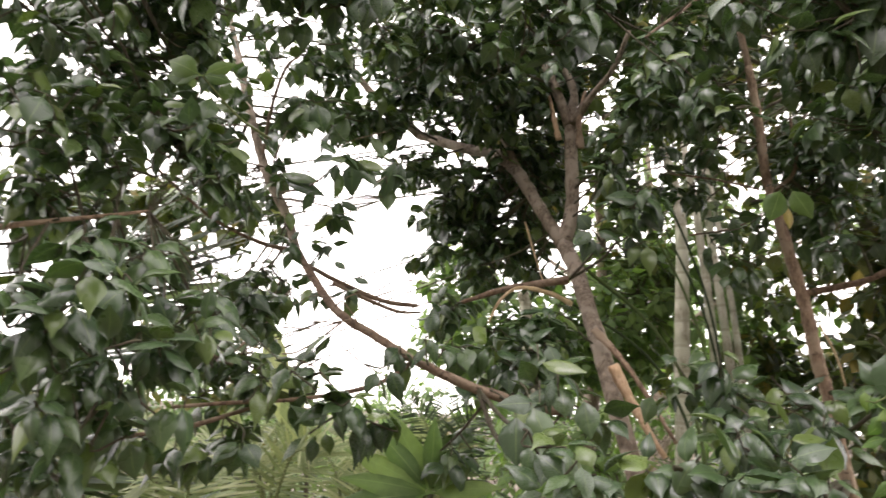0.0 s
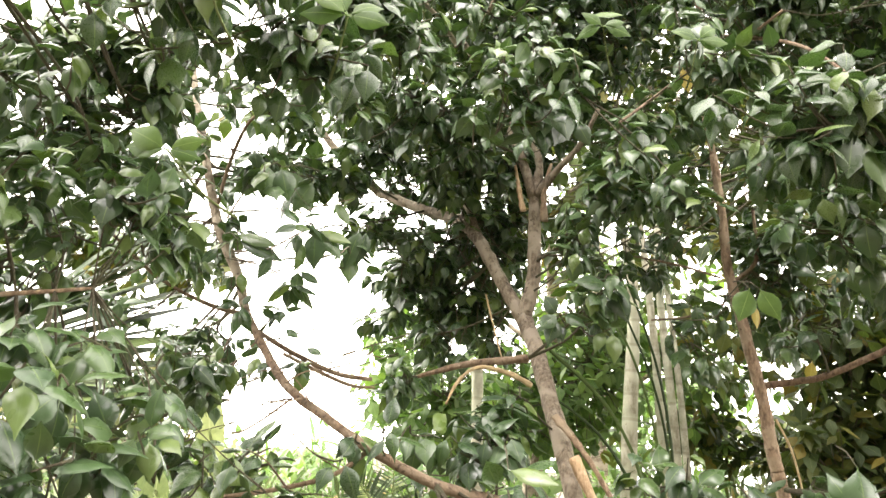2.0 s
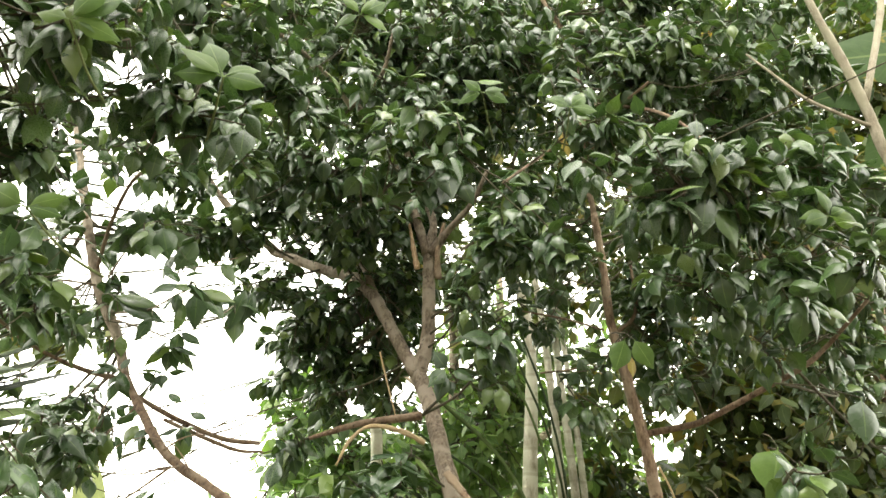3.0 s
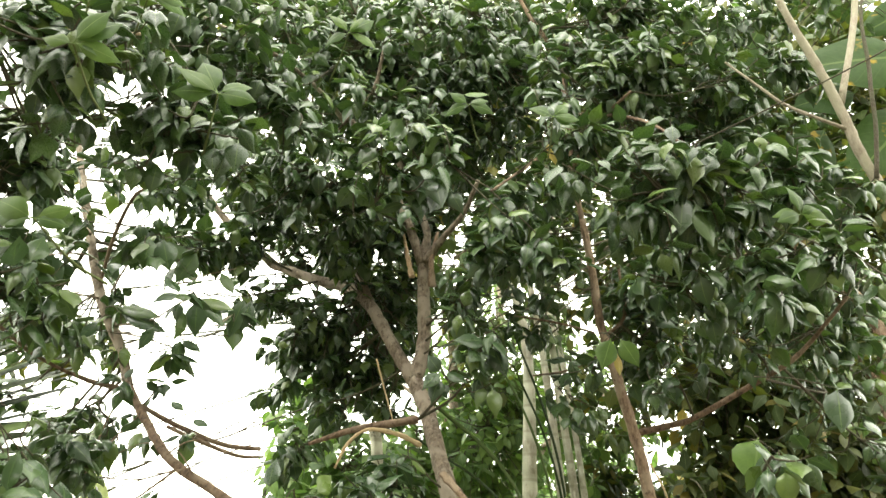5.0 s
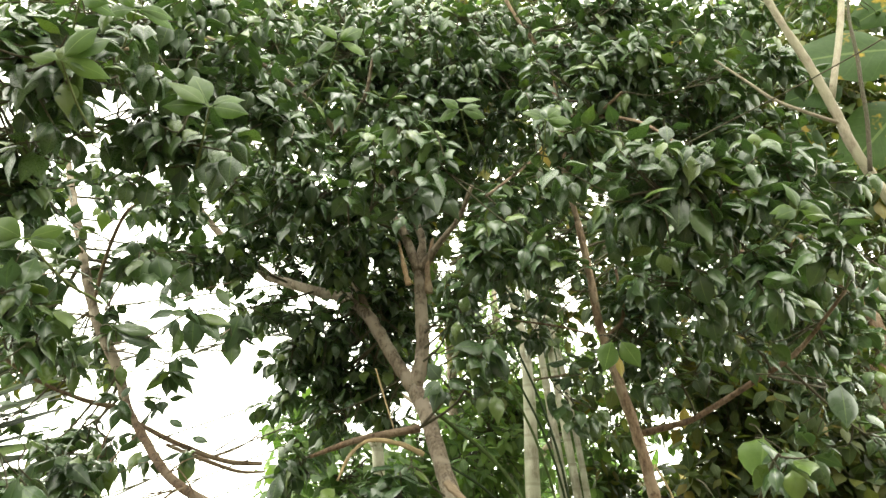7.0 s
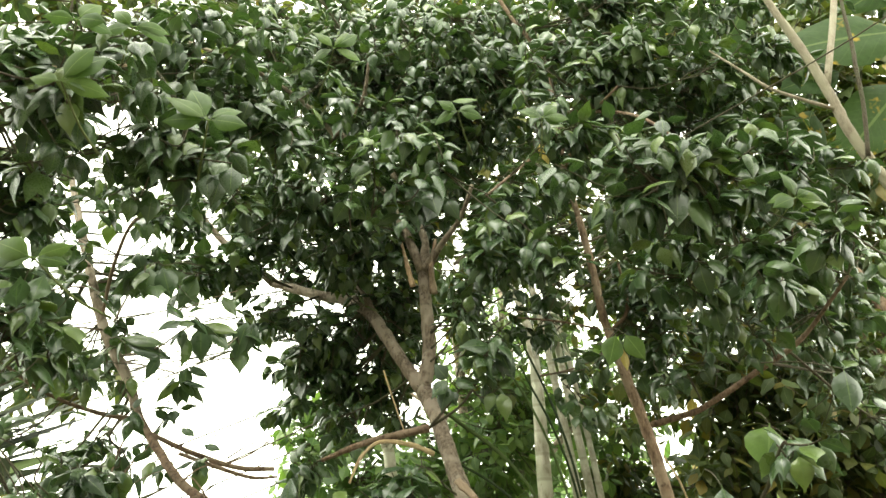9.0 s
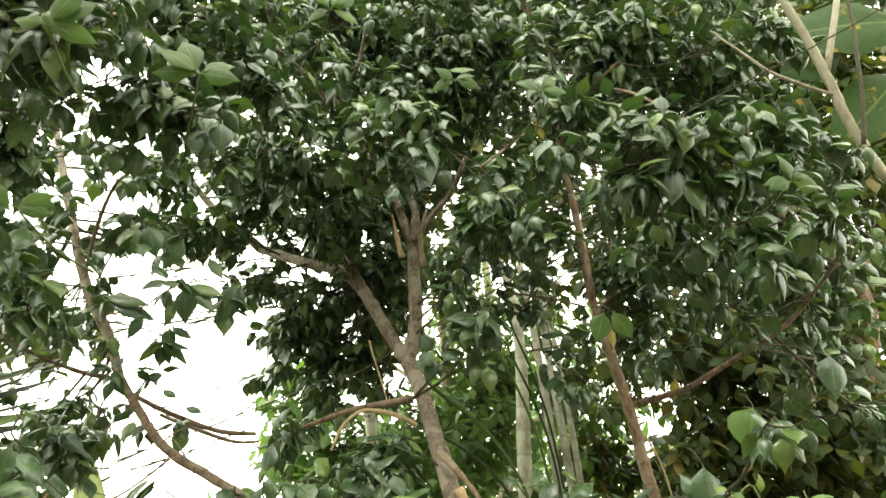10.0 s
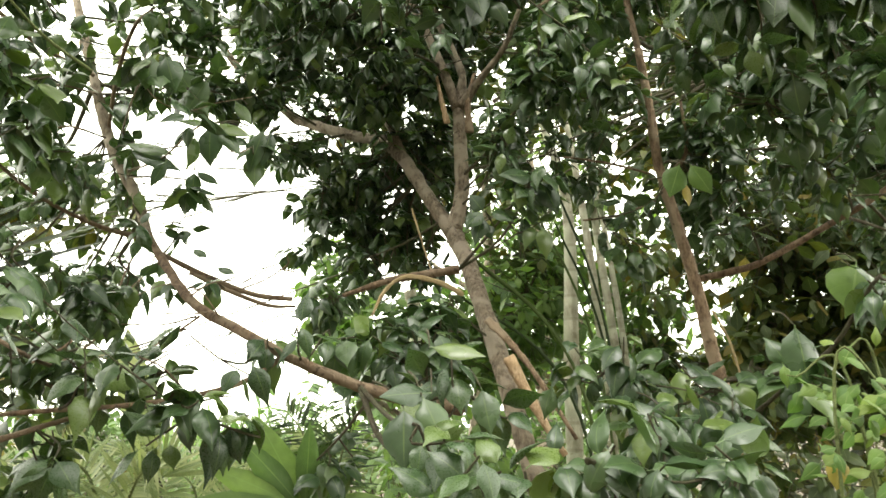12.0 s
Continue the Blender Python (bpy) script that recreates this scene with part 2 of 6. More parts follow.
class Leaves:
    """Leaves gathered for one plant, joined into one mesh at the end."""

    def __init__(self, templates):
        self.templates, self.items = templates, [[] for _ in templates]

    def add(self, place, direction, normal, length, width=1.0):
        k = int(rng.integers(len(self.templates)))
        b = basis(direction, normal)
        b = np.stack([b[0], b[1] * width, b[2]])
        self.items[k].append((np.asarray(place), b * length))

    def count(self):
        return sum(len(i) for i in self.items)

    def build_single(self, name, material, parent):
        """Each leaf an object of its own, alike leaves on one mesh."""
        for (tv, tf, tu), items in zip(self.templates, self.items):
            data = None
            for place, b in items:
                if data is None:
                    ob = link_mesh(name, tv, tf, material, parent, tu)
                    data = ob.data
                else:
                    ob = new(name, data)
                    ob.parent = parent
                m = Matrix(b.T.tolist()).to_4x4()
                m.translation = Vector(place)
                ob.matrix_local = m

    def build(self, name, material, parent, label=""):
        vs, fs, us, base = [], [], [], 0
        for (tv, tf, tu), items in zip(self.templates, self.items):
            if not items:
                continue
            pos, mat = np.array([i[0] for i in items]), np.array([i[1] for i in items])
            v = np.einsum("vk,nkc->nvc", tv, mat) + pos[:, None, :]
            vs.append(v.reshape(-1, 3))
            fs.append((tf[None] + (base + np.arange(len(items)) * len(tv))[:, None, None]).reshape(-1, 4))
            us.append(np.tile(tu, (len(items), 1)))
            base += len(items) * len(tv)
        return link_mesh(name, np.vstack(vs), np.vstack(fs), material, parent, np.vstack(us), label, "stuff")


def plant(name, label, category, group=""):
    ob = new(name)
    return tagged(ob, label, category, group)


GROWTH = {}


class Growth:
    """What is known of a tree while it grows: limb lines, twigs, leaves."""

    def __init__(self, ob, bark, leaf, templates, droop=0.35, near=None, sides=9):
        self.ob, self.bark, self.leaf, self.droop, self.near, self.sides = ob, bark, leaf, droop, near, sides
        self.lines, self.twigs, self.leaves, self.singles = [], [], Leaves(templates), []
        GROWTH[ob.name] = self


def limb(tree, points, bare=False, bark=None):
    g = GROWTH[tree.name]
    line = smooth_line(points, 6)
    g.lines.append(line)
    if bare:
        BARE.extend([[*p, 0.073 if bare is True else bare] for p in line[:, :3].tolist()])
    wide = max(p[3] for p in points)
    tube("trunk" if len(g.lines) == 1 else "limb", points, bark or g.bark, tree, g.sides if wide > 0.012 else 6, 6, 0.07 if wide > 0.015 else 0.03)


# Limbs that are bare of leaves on the side of the yard, and the open gaps between the crowns.
YARD = np.array([0.25, 0.55, 1.48])
BARE, OPEN = [], []


def is_open(tip):
    u = tip - YARD
    bare = np.array(BARE)
    w = bare[:, :3] - YARD
    t = w @ u / np.einsum("ij,ij->i", w, w)
    d = np.linalg.norm(u - t[:, None] * w, axis=1)
    if np.any((d < bare[:, 3]) & (t > 0.1) & (t < 1.03)) and rng.uniform() < 0.94:
        return True
    gaps = np.array(OPEN)
    w = gaps[:, :3] - YARD
    t = w @ u / np.einsum("ij,ij->i", w, w)
    d = np.linalg.norm(u - t[:, None] * w, axis=1)
    return bool(np.any(d < gaps[:, 3] * t * rng.uniform(0.6, 1.2)))


def rosette(g, tip, axis, size, count):
    """Leaves round a twig's end, the outer ones hanging."""
    axis = axis / (np.linalg.norm(axis) + 1e-9)
    ref = np.array([0.2, 0.3, 0.95]) if abs(axis[2]) < 0.85 else np.array([1.0, 0.2, 0.1])
    u = np.cross(axis, ref)
    u /= np.linalg.norm(u)
    v = np.cross(axis, u)
    turn = rng.uniform(0, 6.28)
    for k in range(count):
        a = turn + k * 2.4 + rng.normal(0, 0.25)
        back = (k / count) * size * 0.9
        out = math.cos(a) * u + math.sin(a) * v
        d = out * rng.uniform(0.8, 1.2) + axis * rng.uniform(0.15, 0.6) + np.array([0, -0.1, -1]) * rng.choice((0.5, 1.0, 2.4)) * rng.uniform(0.5, 1.2) * g.droop
        d /= np.linalg.norm(d)
        up = np.array([0, -0.2, 0.9]) + out * 0.45 + axis * 0.25 + rng.normal(0, 0.36, 3)
        up = up - d * np.dot(up, d)
        length = size * rng.uniform(0.75, 1.27)
        place = tip - axis * back + out * 0.004
        if g.near is not None and g.near(place) and len(g.singles) < 300:
            g.singles.append((place, basis(d, up) * length, int(rng.integers(len(g.leaves.templates)))))
        else:
            g.leaves.add(place, d, up, length, rng.uniform(0.85, 1.12))


def clump(tree, centre, radii, count, size, hanging=False):
    """A bough's mass of leaves: a side branch from the nearest limb, twigs off it, a rosette on each twig."""
    g = GROWTH[tree.name]
    c, r = np.array(centre), np.array(radii)
    pts = np.vstack(g.lines)
    pts = pts[len(g.lines[0]) // 3:]
    gap = np.linalg.norm(pts[:, :3] - c, axis=1) + 0.25 * np.abs(pts[:, 2] - c[2] + 0.15)
    root = pts[int(np.argmin(gap))]
    span = np.linalg.norm(c - root[:3])
    thick = min(root[3] * 0.6, 0.0035 + 0.006 * span)
    bough = None
    if span > 0.06:
        mid = (root[:3] + c) / 2 + np.array([rng.normal(0, 0.06), rng.normal(0, 0.06), -0.06]) * span
        end = c + (c - root[:3]) / span * r * 0.4
        bough = smooth_line([(*root[:3], thick), (*mid, thick * 0.75), (*c, thick * 0.5), (*end, thick * 0.3)], 5)
        g.twigs.append((bough, 6))
    else:
        bough = np.array([root, root])
    for _ in range(count):
        q = rng.normal(0, 0.52, 3).clip(-1.15, 1.15)
        tip = c + q * r
        if not hanging and is_open(tip):
            continue
        k = int(np.argmin(np.linalg.norm(bough[:, :3] - tip, axis=1)))
        k = max(0, min(len(bough) - 1, k - int(rng.integers(0, 3))))
        start = bough[k, :3]
        way = tip - start
        axis = way / (np.linalg.norm(way) + 1e-6) + np.array([0, -0.5, 0.45]) + rng.normal(0, 0.25, 3)
        bend = (start + tip) / 2 + rng.normal(0, 0.02, 3) + np.array([0, 0, -0.02])
        g.twigs.append((smooth_line([(*start, 0.0028), (*bend, 0.0024), (*tip, 0.0018)], 3), 4))
        rosette(g, tip, axis, size, int(rng.integers(4, 9)))


def finish(tree):
    """Joins what has grown: twigs and leaves into one mesh each, the nearest leaves singly."""
    g = GROWTH[tree.name]
    if g.twigs:
        vs, fs, base = [], [], 0
        for line, sides in g.twigs:
            v, f = tube_arrays(line, sides)
            vs.append(v)
            fs.append(f + base)
            base += len(v)
        link_mesh("twig_work", np.vstack(vs), np.vstack(fs), TWIG, tree, kind="stuff")
    if g.leaves.count():
        g.leaves.build("foliage", g.leaf, tree)
    shared = {}
    for place, b, k in g.singles:
        if k not in shared:
            tv, tf, tu = g.leaves.templates[k]
            first = link_mesh("leaf", tv.tolist(), tf.tolist(), g.leaf, tree, tu)
            shared[k] = first.data
        else:
            first = new("leaf", shared[k])
            first.parent = tree
        m = Matrix(b.T.tolist()).to_4x4()
        m.translation = Vector(place)
        first.matrix_local = m


# ---- ground ----
def build_ground():
    n, span = 90, 400.0
    s = np.linspace(-1, 1, n)
    s = np.sign(s) * np.abs(s) ** 3 * span
    verts = [(x, y + 3, 0.05 * noise.noise(Vector((x * 0.6, y * 0.6, 0))) * (1 if abs(x) + abs(y) < 30 else 0) - 0.03) for y in s for x in s]
    faces = [(j * n + i, j * n + i + 1, (j + 1) * n + i + 1, (j + 1) * n + i) for j in range(n - 1) for i in range(n - 1)]
    tagged(link_mesh("ground", verts, faces, SOIL), "dark damp soil with leaf litter under the trees", "ground", kind="structure")


build_ground()


# Unseen wall added behind the camera; cuts frontal sky light on the leaves.
def build_blocking_wall():
    bm = bmesh.new()
    bmesh.ops.create_cube(bm, size=1.0, matrix=Matrix.Translation((0, -3.2, 3.4)) @ Matrix.Diagonal((16, 0.2, 7.0, 1)))
    me = bpy.data.meshes.new("light_block_wall")
    bm.to_mesh(me)
    bm.free()
    me.materials.append(PLASTER)
    tagged(new("light_block_wall", me), "plain weathered wall, unseen, added to block low sky light", "wall", kind="structure")


build_blocking_wall()

# ---- trunks and limbs of the near trees ----
main_tree = plant("forked_tree", "tall evergreen tree with forked grey-brown trunk and glossy leaves", "tree")
Growth(main_tree, BARK, DARK_LEAF, OVATE, 0.5, lambda p: p[1] < 2.35)
limb(main_tree, [(0.93, 2.72, -0.05, 0.0432), (0.9, 2.72, 0.6, 0.0378), (0.684, 2.78, 1.446, 0.0297), (0.649, 3, 1.733, 0.0306)])
limb(main_tree, [(0.666, 2.9, 1.598, 0.0306), (0.649, 3, 1.733, 0.0306), (0.611, 3.2, 1.978, 0.0315), (0.574, 3.3, 2.11, 0.0333)], True)
limb(main_tree, [(0.574, 3.3, 2.11, 0.0324), (0.609, 3.32, 2.283, 0.0297), (0.607, 3.34, 2.492, 0.0279), (0.603, 3.35, 2.628, 0.0243), (0.61, 3.37, 2.748, 0.0153), (0.626, 3.4, 2.877, 0.0081)], True)
limb(main_tree, [(0.57, 3.3, 2.11, 0.0288), (0.476, 3.4, 2.301, 0.0279), (0.39, 3.5, 2.484, 0.0288), (0.293, 3.6, 2.614, 0.0279)], True)
limb(main_tree, [(0.304, 3.6, 2.603, 0.0261), (0.108, 3.7, 2.682, 0.0243), (-0.095, 3.8, 2.779, 0.0225)], 0.1)
limb(main_tree, [(-0.095, 3.8, 2.779, 0.024), (-0.369, 3.8, 3.017, 0.018), (-0.514, 3.7, 3.196, 0.011)])
limb(main_tree, [(0.598, 3.35, 2.655, 0.023), (0.55, 3.35, 2.792, 0.022), (0.482, 3.35, 2.96, 0.018), (0.368, 3.3, 3.164, 0.016), (0.229, 3.2, 3.287, 0.013)])
limb(main_tree, [(0.61, 3.35, 2.656, 0.025), (0.672, 3.3, 2.749, 0.016), (0.759, 3.2, 2.847, 0.012), (0.807, 3.1, 2.966, 0.009)], True)
limb(main_tree, [(0.603, 3.35, 2.669, 0.021), (0.621, 3.4, 2.848, 0.018), (0.51, 3.4, 3.11, 0.015), (0.427, 3.4, 3.391, 0.013), (0.352, 3.4, 3.799, 0.01)])
limb(main_tree, [(0.398, 3.5, 2.484, 0.018), (0.321, 3.55, 2.664, 0.014), (0.237, 3.6, 2.766, 0.01)])
limb(main_tree, [(0.205, 3.2, 3.254, 0.01), (0.321, 3, 3.293, 0.009), (0.358, 2.9, 3.461, 0.007)])
limb(main_tree, [(0.209, 3.2, 3.263, 0.012), (0.086, 3.1, 3.355, 0.009), (-0.109, 2.9, 3.374, 0.009), (-0.316, 2.6, 3.261, 0.006)])
limb(main_tree, [(0.736, 3.3, 2.67, 0.009), (0.788, 3.3, 2.714, 0.008), (0.834, 3.2, 2.768, 0.006)])
limb(main_tree, [(0.508, 2.6, 1.442, 0.02016), (0.327, 2.5, 1.467, 0.01596), (0.208, 2.45, 1.5, 0.01344), (0.065, 2.47, 1.561, 0.01344), (-0.05, 2.55, 1.624, 0.0126), (-0.201, 2.7, 1.712, 0.01344), (-0.326, 2.85, 1.842, 0.01344), (-0.434, 2.95, 1.981, 0.01344)], True, bark=DARK_BARK)
limb(main_tree, [(-0.425, 2.95, 1.961, 0.01596), (-0.496, 3, 2.119, 0.01764), (-0.585, 3.02, 2.265, 0.01848), (-0.663, 3.05, 2.447, 0.01764)], True)
limb(main_tree, [(-0.663, 3.05, 2.447, 0.01764), (-0.766, 3.1, 2.723, 0.01596), (-0.854, 3.1, 3, 0.01176), (-0.923, 3, 3.228, 0.00756)])
limb(main_tree, [(-0.424, 2.95, 1.959, 0.009), (-0.54, 2.9, 1.976, 0.008), (-0.641, 2.8, 2.008, 0.006), (-0.711, 2.7, 2.051, 0.006), (-0.845, 2.6, 2.17, 0.005)], True, bark=DARK_BARK)
limb(main_tree, [(-0.386, 2.92, 1.914, 0.00744), (-0.258, 2.9, 1.849, 0.00868), (-0.1, 2.95, 1.794, 0.00868), (0.02, 3, 1.789, 0.00744)], bark=DARK_BARK)
limb(main_tree, [(-0.626, 3.05, 2.338, 0.006), (-0.563, 2.9, 2.478, 0.007), (-0.493, 2.8, 2.601, 0.006), (-0.407, 2.7, 2.609, 0.004)], 0.035, bark=DARK_BARK)
limb(main_tree, [(-0.698, 3.05, 2.559, 0.007), (-0.808, 2.9, 2.574, 0.007), (-0.872, 2.8, 2.608, 0.007), (-0.994, 2.7, 2.695, 0.005)], 0.035, bark=DARK_BARK)
limb(main_tree, [(0.07, 2.47, 1.559, 0.008), (-0.001, 2.4, 1.495, 0.006), (-0.095, 2.35, 1.459, 0.006), (-0.211, 2.25, 1.433, 0.005), (-0.314, 2.15, 1.42, 0.005), (-0.433, 2.1, 1.404, 0.004)], True, bark=DARK_BARK)
limb(main_tree, [(-0.188, 2.7, 1.683, 0.004), (-0.25, 2.65, 1.617, 0.003), (-0.295, 2.6, 1.576, 0.003), (-0.341, 2.6, 1.567, 0.002)], bark=DARK_BARK)
limb(main_tree, [(-0.25, 2.8, 1.823, 0.0062), (-0.167, 2.9, 1.796, 0.00744), (-0.049, 2.95, 1.76, 0.0062), (0.038, 2.95, 1.758, 0.00372)], bark=DARK_BARK)
limb(main_tree, [(0.568, 3.1, 1.925, 0.016), (0.446, 3.1, 1.903, 0.014), (0.329, 3.1, 1.879, 0.012), (0.175, 3.1, 1.824, 0.007)], True, bark=DARK_BARK)
limb(main_tree, [(-0.487, 2.3, 1.563, 0.005), (-0.422, 2.3, 1.53, 0.005), (-0.337, 2.3, 1.493, 0.005), (-0.298, 2.3, 1.458, 0.004)], bark=DARK_BARK)
limb(main_tree, [(-0.508, 2.95, 2.18, 0.004), (-0.334, 2.7, 2.13, 0.003), (-0.211, 2.5, 2.124, 0.003), (-0.157, 2.45, 2.135, 0.002)])
limb(main_tree, [(-0.157, 2.45, 2.135, 0.002), (-0.096, 2.5, 2.078, 0.002), (-0.067, 2.6, 2.136, 0.002)])
limb(main_tree, [(-0.505, 2.95, 2.16, 0.004), (-0.342, 2.7, 2.075, 0.003), (-0.208, 2.5, 1.999, 0.002)])
limb(main_tree, [(-0.565, 3, 2.318, 0.004), (-0.432, 2.7, 2.314, 0.003), (-0.289, 2.4, 2.271, 0.002)])
limb(main_tree, [(-0.197, 2.7, 1.682, 0.003), (-0.282, 2.7, 1.658, 0.002), (-0.404, 2.75, 1.664, 0.002)], bark=DARK_BARK)
limb(main_tree, [(-0.103, 2.6, 1.647, 0.003), (-0.171, 2.6, 1.732, 0.002), (-0.257, 2.6, 1.747, 0.001), (-0.322, 2.6, 1.718, 0.001)], bark=DARK_BARK)
limb(main_tree, [(-0.433, 2.95, 1.978, 0.004), (-0.464, 2.9, 1.837, 0.003), (-0.474, 2.85, 1.691, 0.002), (-0.493, 2.8, 1.619, 0.002)], bark=DARK_BARK)
limb(main_tree, [(0.003, 2.4, 1.506, 0.002), (-0.051, 2.35, 1.534, 0.002), (-0.108, 2.3, 1.578, 0.002)], bark=DARK_BARK)
limb(main_tree, [(-0.114, 2.35, 1.459, 0.003), (-0.158, 2.3, 1.512, 0.002), (-0.207, 2.3, 1.533, 0.002)], bark=DARK_BARK)
limb(main_tree, [(-0.119, 2.9, 1.818, 0.003), (-0.039, 2.9, 1.863, 0.002), (0.048, 2.9, 1.853, 0.002)], bark=DARK_BARK)
limb(main_tree, [(-0.341, 2.5, 2.261, 0.0012), (-0.293, 2.5, 2.209, 0.0014), (-0.225, 2.52, 2.196, 0.0014), (-0.162, 2.55, 2.237, 0.0014), (-0.078, 2.6, 2.286, 0.0012)], bark=DARK_BARK)
limb(main_tree, [(-0.354, 2.85, 1.859, 0.003), (-0.384, 2.8, 1.802, 0.0025), (-0.41, 2.75, 1.736, 0.002), (-0.419, 2.7, 1.683, 0.0015)], bark=DARK_BARK)
limb(main_tree, [(-0.117, 2.9, 1.801, 0.003), (-0.042, 2.85, 1.821, 0.0025), (0.023, 2.8, 1.856, 0.002), (0.018, 2.8, 1.882, 0.0012)], bark=DARK_BARK)
limb(main_tree, [(-0.147, 2.6, 1.678, 0.003), (-0.179, 2.55, 1.664, 0.002), (-0.231, 2.5, 1.657, 0.0015)], bark=DARK_BARK)
limb(main_tree, [(-0.216, 2.9, 1.826, 0.003), (-0.241, 2.85, 1.829, 0.002), (-0.271, 2.8, 1.815, 0.0015)], bark=DARK_BARK)
limb(main_tree, [(-0.195, 2.6, 1.717, 0.003), (-0.146, 2.6, 1.753, 0.002), (-0.09, 2.6, 1.763, 0.0015)], bark=DARK_BARK)
limb(main_tree, [(-0.595, 2.6, 2.158, 0.002), (-0.542, 2.6, 2.171, 0.003), (-0.532, 2.8, 2.227, 0.003)], bark=DARK_BARK)
limb(main_tree, [(-0.639, 2.6, 2.288, 0.002), (-0.618, 2.7, 2.339, 0.003), (-0.616, 2.9, 2.416, 0.003)], bark=DARK_BARK)
limb(main_tree, [(-0.565, 2.2, 1.472, 0.004), (-0.52, 2.25, 1.492, 0.005), (-0.466, 2.3, 1.524, 0.006), (-0.418, 2.35, 1.488, 0.005), (-0.36, 2.4, 1.451, 0.004)], bark=DARK_BARK)
limb(main_tree, [(-0.565, 2.1, 1.319, 0.006), (-0.506, 2.1, 1.338, 0.006), (-0.402, 2.15, 1.364, 0.006), (-0.334, 2.2, 1.393, 0.005), (-0.265, 2.25, 1.423, 0.004)], bark=DARK_BARK)
limb(main_tree, [(-0.414, 2.8, 1.764, 0.003), (-0.433, 2.75, 1.684, 0.003), (-0.456, 2.7, 1.608, 0.003), (-0.493, 2.6, 1.539, 0.002)], bark=DARK_BARK)
limb(main_tree, [(-0.409, 2.5, 1.607, 0.003), (-0.427, 2.45, 1.563, 0.003), (-0.476, 2.4, 1.519, 0.002)], bark=DARK_BARK)
left_tree = plant("leafy_tree", "evergreen tree with drooping dark glossy leaves on thin boughs", "tree")
Growth(left_tree, RED_BARK, DARK_LEAF, OVATE, 0.5, lambda p: p[1] < 1.95 and p[2] < 2.8)
limb(left_tree, [(-1.75, 1.7, -0.05, 0.07), (-1.7, 1.72, 0.9, 0.06), (-1.6, 1.75, 1.7, 0.05), (-1.45, 1.8, 2.6, 0.035), (-1.3, 1.85, 3.3, 0.02)])
limb(left_tree, [(-1.65, 1.73, 1.2, 0.0165), (-1.2, 1.8, 1.5, 0.0121), (-0.8, 1.8, 1.7, 0.0077), (-0.45, 1.9, 1.8, 0.0033)])
limb(left_tree, [(-1.55, 1.78, 1.9, 0.0165), (-1.1, 1.75, 2.2, 0.011), (-0.7, 1.8, 2.45, 0.0077), (-0.2, 1.9, 2.6, 0.0033)])
# Limb added above the view to carry the overhead, light-blocking leaves.
limb(left_tree, [(-1.3, 1.85, 3.3, 0.02), (-1.1, 1.3, 3.5, 0.014), (-0.7, 0.8, 3.7, 0.008)])
limb(left_tree, [(-1.45, 1.8, 2.5, 0.01375), (-1.0, 1.9, 2.8, 0.0099), (-0.5, 2.1, 3.0, 0.0044)])
right_tree = plant("slender_tree", "slender evergreen tree with reddish brown stem and glossy leaves", "tree")
Growth(right_tree, RED_BARK, DARK_LEAF, OVATE, 0.5, lambda p: p[1] < 2.3 and p[2] < 3.0)
limb(right_tree, [(1.75, 3.1, -0.05, 0.0272), (1.475, 3, 1.265, 0.0221), (1.445, 3, 1.483, 0.0221), (1.417, 3, 1.604, 0.0221)])
limb(right_tree, [(1.417, 3, 1.604, 0.0221), (1.405, 3, 1.665, 0.0221), (1.38, 3, 1.831, 0.02125), (1.324, 3, 2.084, 0.0204), (1.274, 3, 2.301, 0.01785), (1.257, 3, 2.527, 0.01615), (1.231, 3, 2.759, 0.0153)], True)
limb(right_tree, [(1.257, 3, 2.527, 0.01292), (1.231, 3, 2.759, 0.01224), (1.199, 3, 2.977, 0.01292), (1.198, 3, 3.262, 0.01224), (1.159, 3, 3.61, 0.01088), (1.01, 3, 3.904, 0.00952), (0.871, 3, 4.338, 0.00748)], bark=DARK_BARK)
limb(right_tree, [(1.381, 3, 1.89, 0.01275), (1.476, 2.95, 1.909, 0.0119), (1.562, 2.9, 1.934, 0.01105), (1.734, 2.8, 2.034, 0.0102), (1.837, 2.7, 2.102, 0.00935), (1.909, 2.65, 2.173, 0.00765), (1.967, 2.5, 2.293, 0.00595)], True, bark=DARK_BARK)
limb(right_tree, [(1.288, 3, 2.255, 0.0085), (1.355, 2.95, 2.336, 0.0068), (1.326, 2.9, 2.506, 0.0051)], bark=DARK_BARK)
limb(right_tree, [(1.244, 3, 2.269, 0.00425), (1.092, 3, 2.301, 0.00425), (0.923, 3, 2.319, 0.0034)], bark=DARK_BARK)
limb(right_tree, [(1.251, 3, 2.17, 0.00425), (1.121, 3, 2.112, 0.00425), (0.987, 3, 2.087, 0.0034)], bark=DARK_BARK)
limb(right_tree, [(1.201, 3, 2.997, 0.0085), (1.244, 2.8, 3.102, 0.00765), (1.315, 2.6, 3.135, 0.0051)], bark=DARK_BARK)
limb(right_tree, [(1.219, 3, 3.203, 0.00935), (0.988, 2.8, 2.917, 0.0068), (0.749, 2.6, 2.639, 0.0051)], bark=DARK_BARK)
limb(right_tree, [(1.201, 3, 3.293, 0.0102), (1.345, 2.6, 3.004, 0.0068), (1.369, 2.3, 2.67, 0.00425)], bark=DARK_BARK)
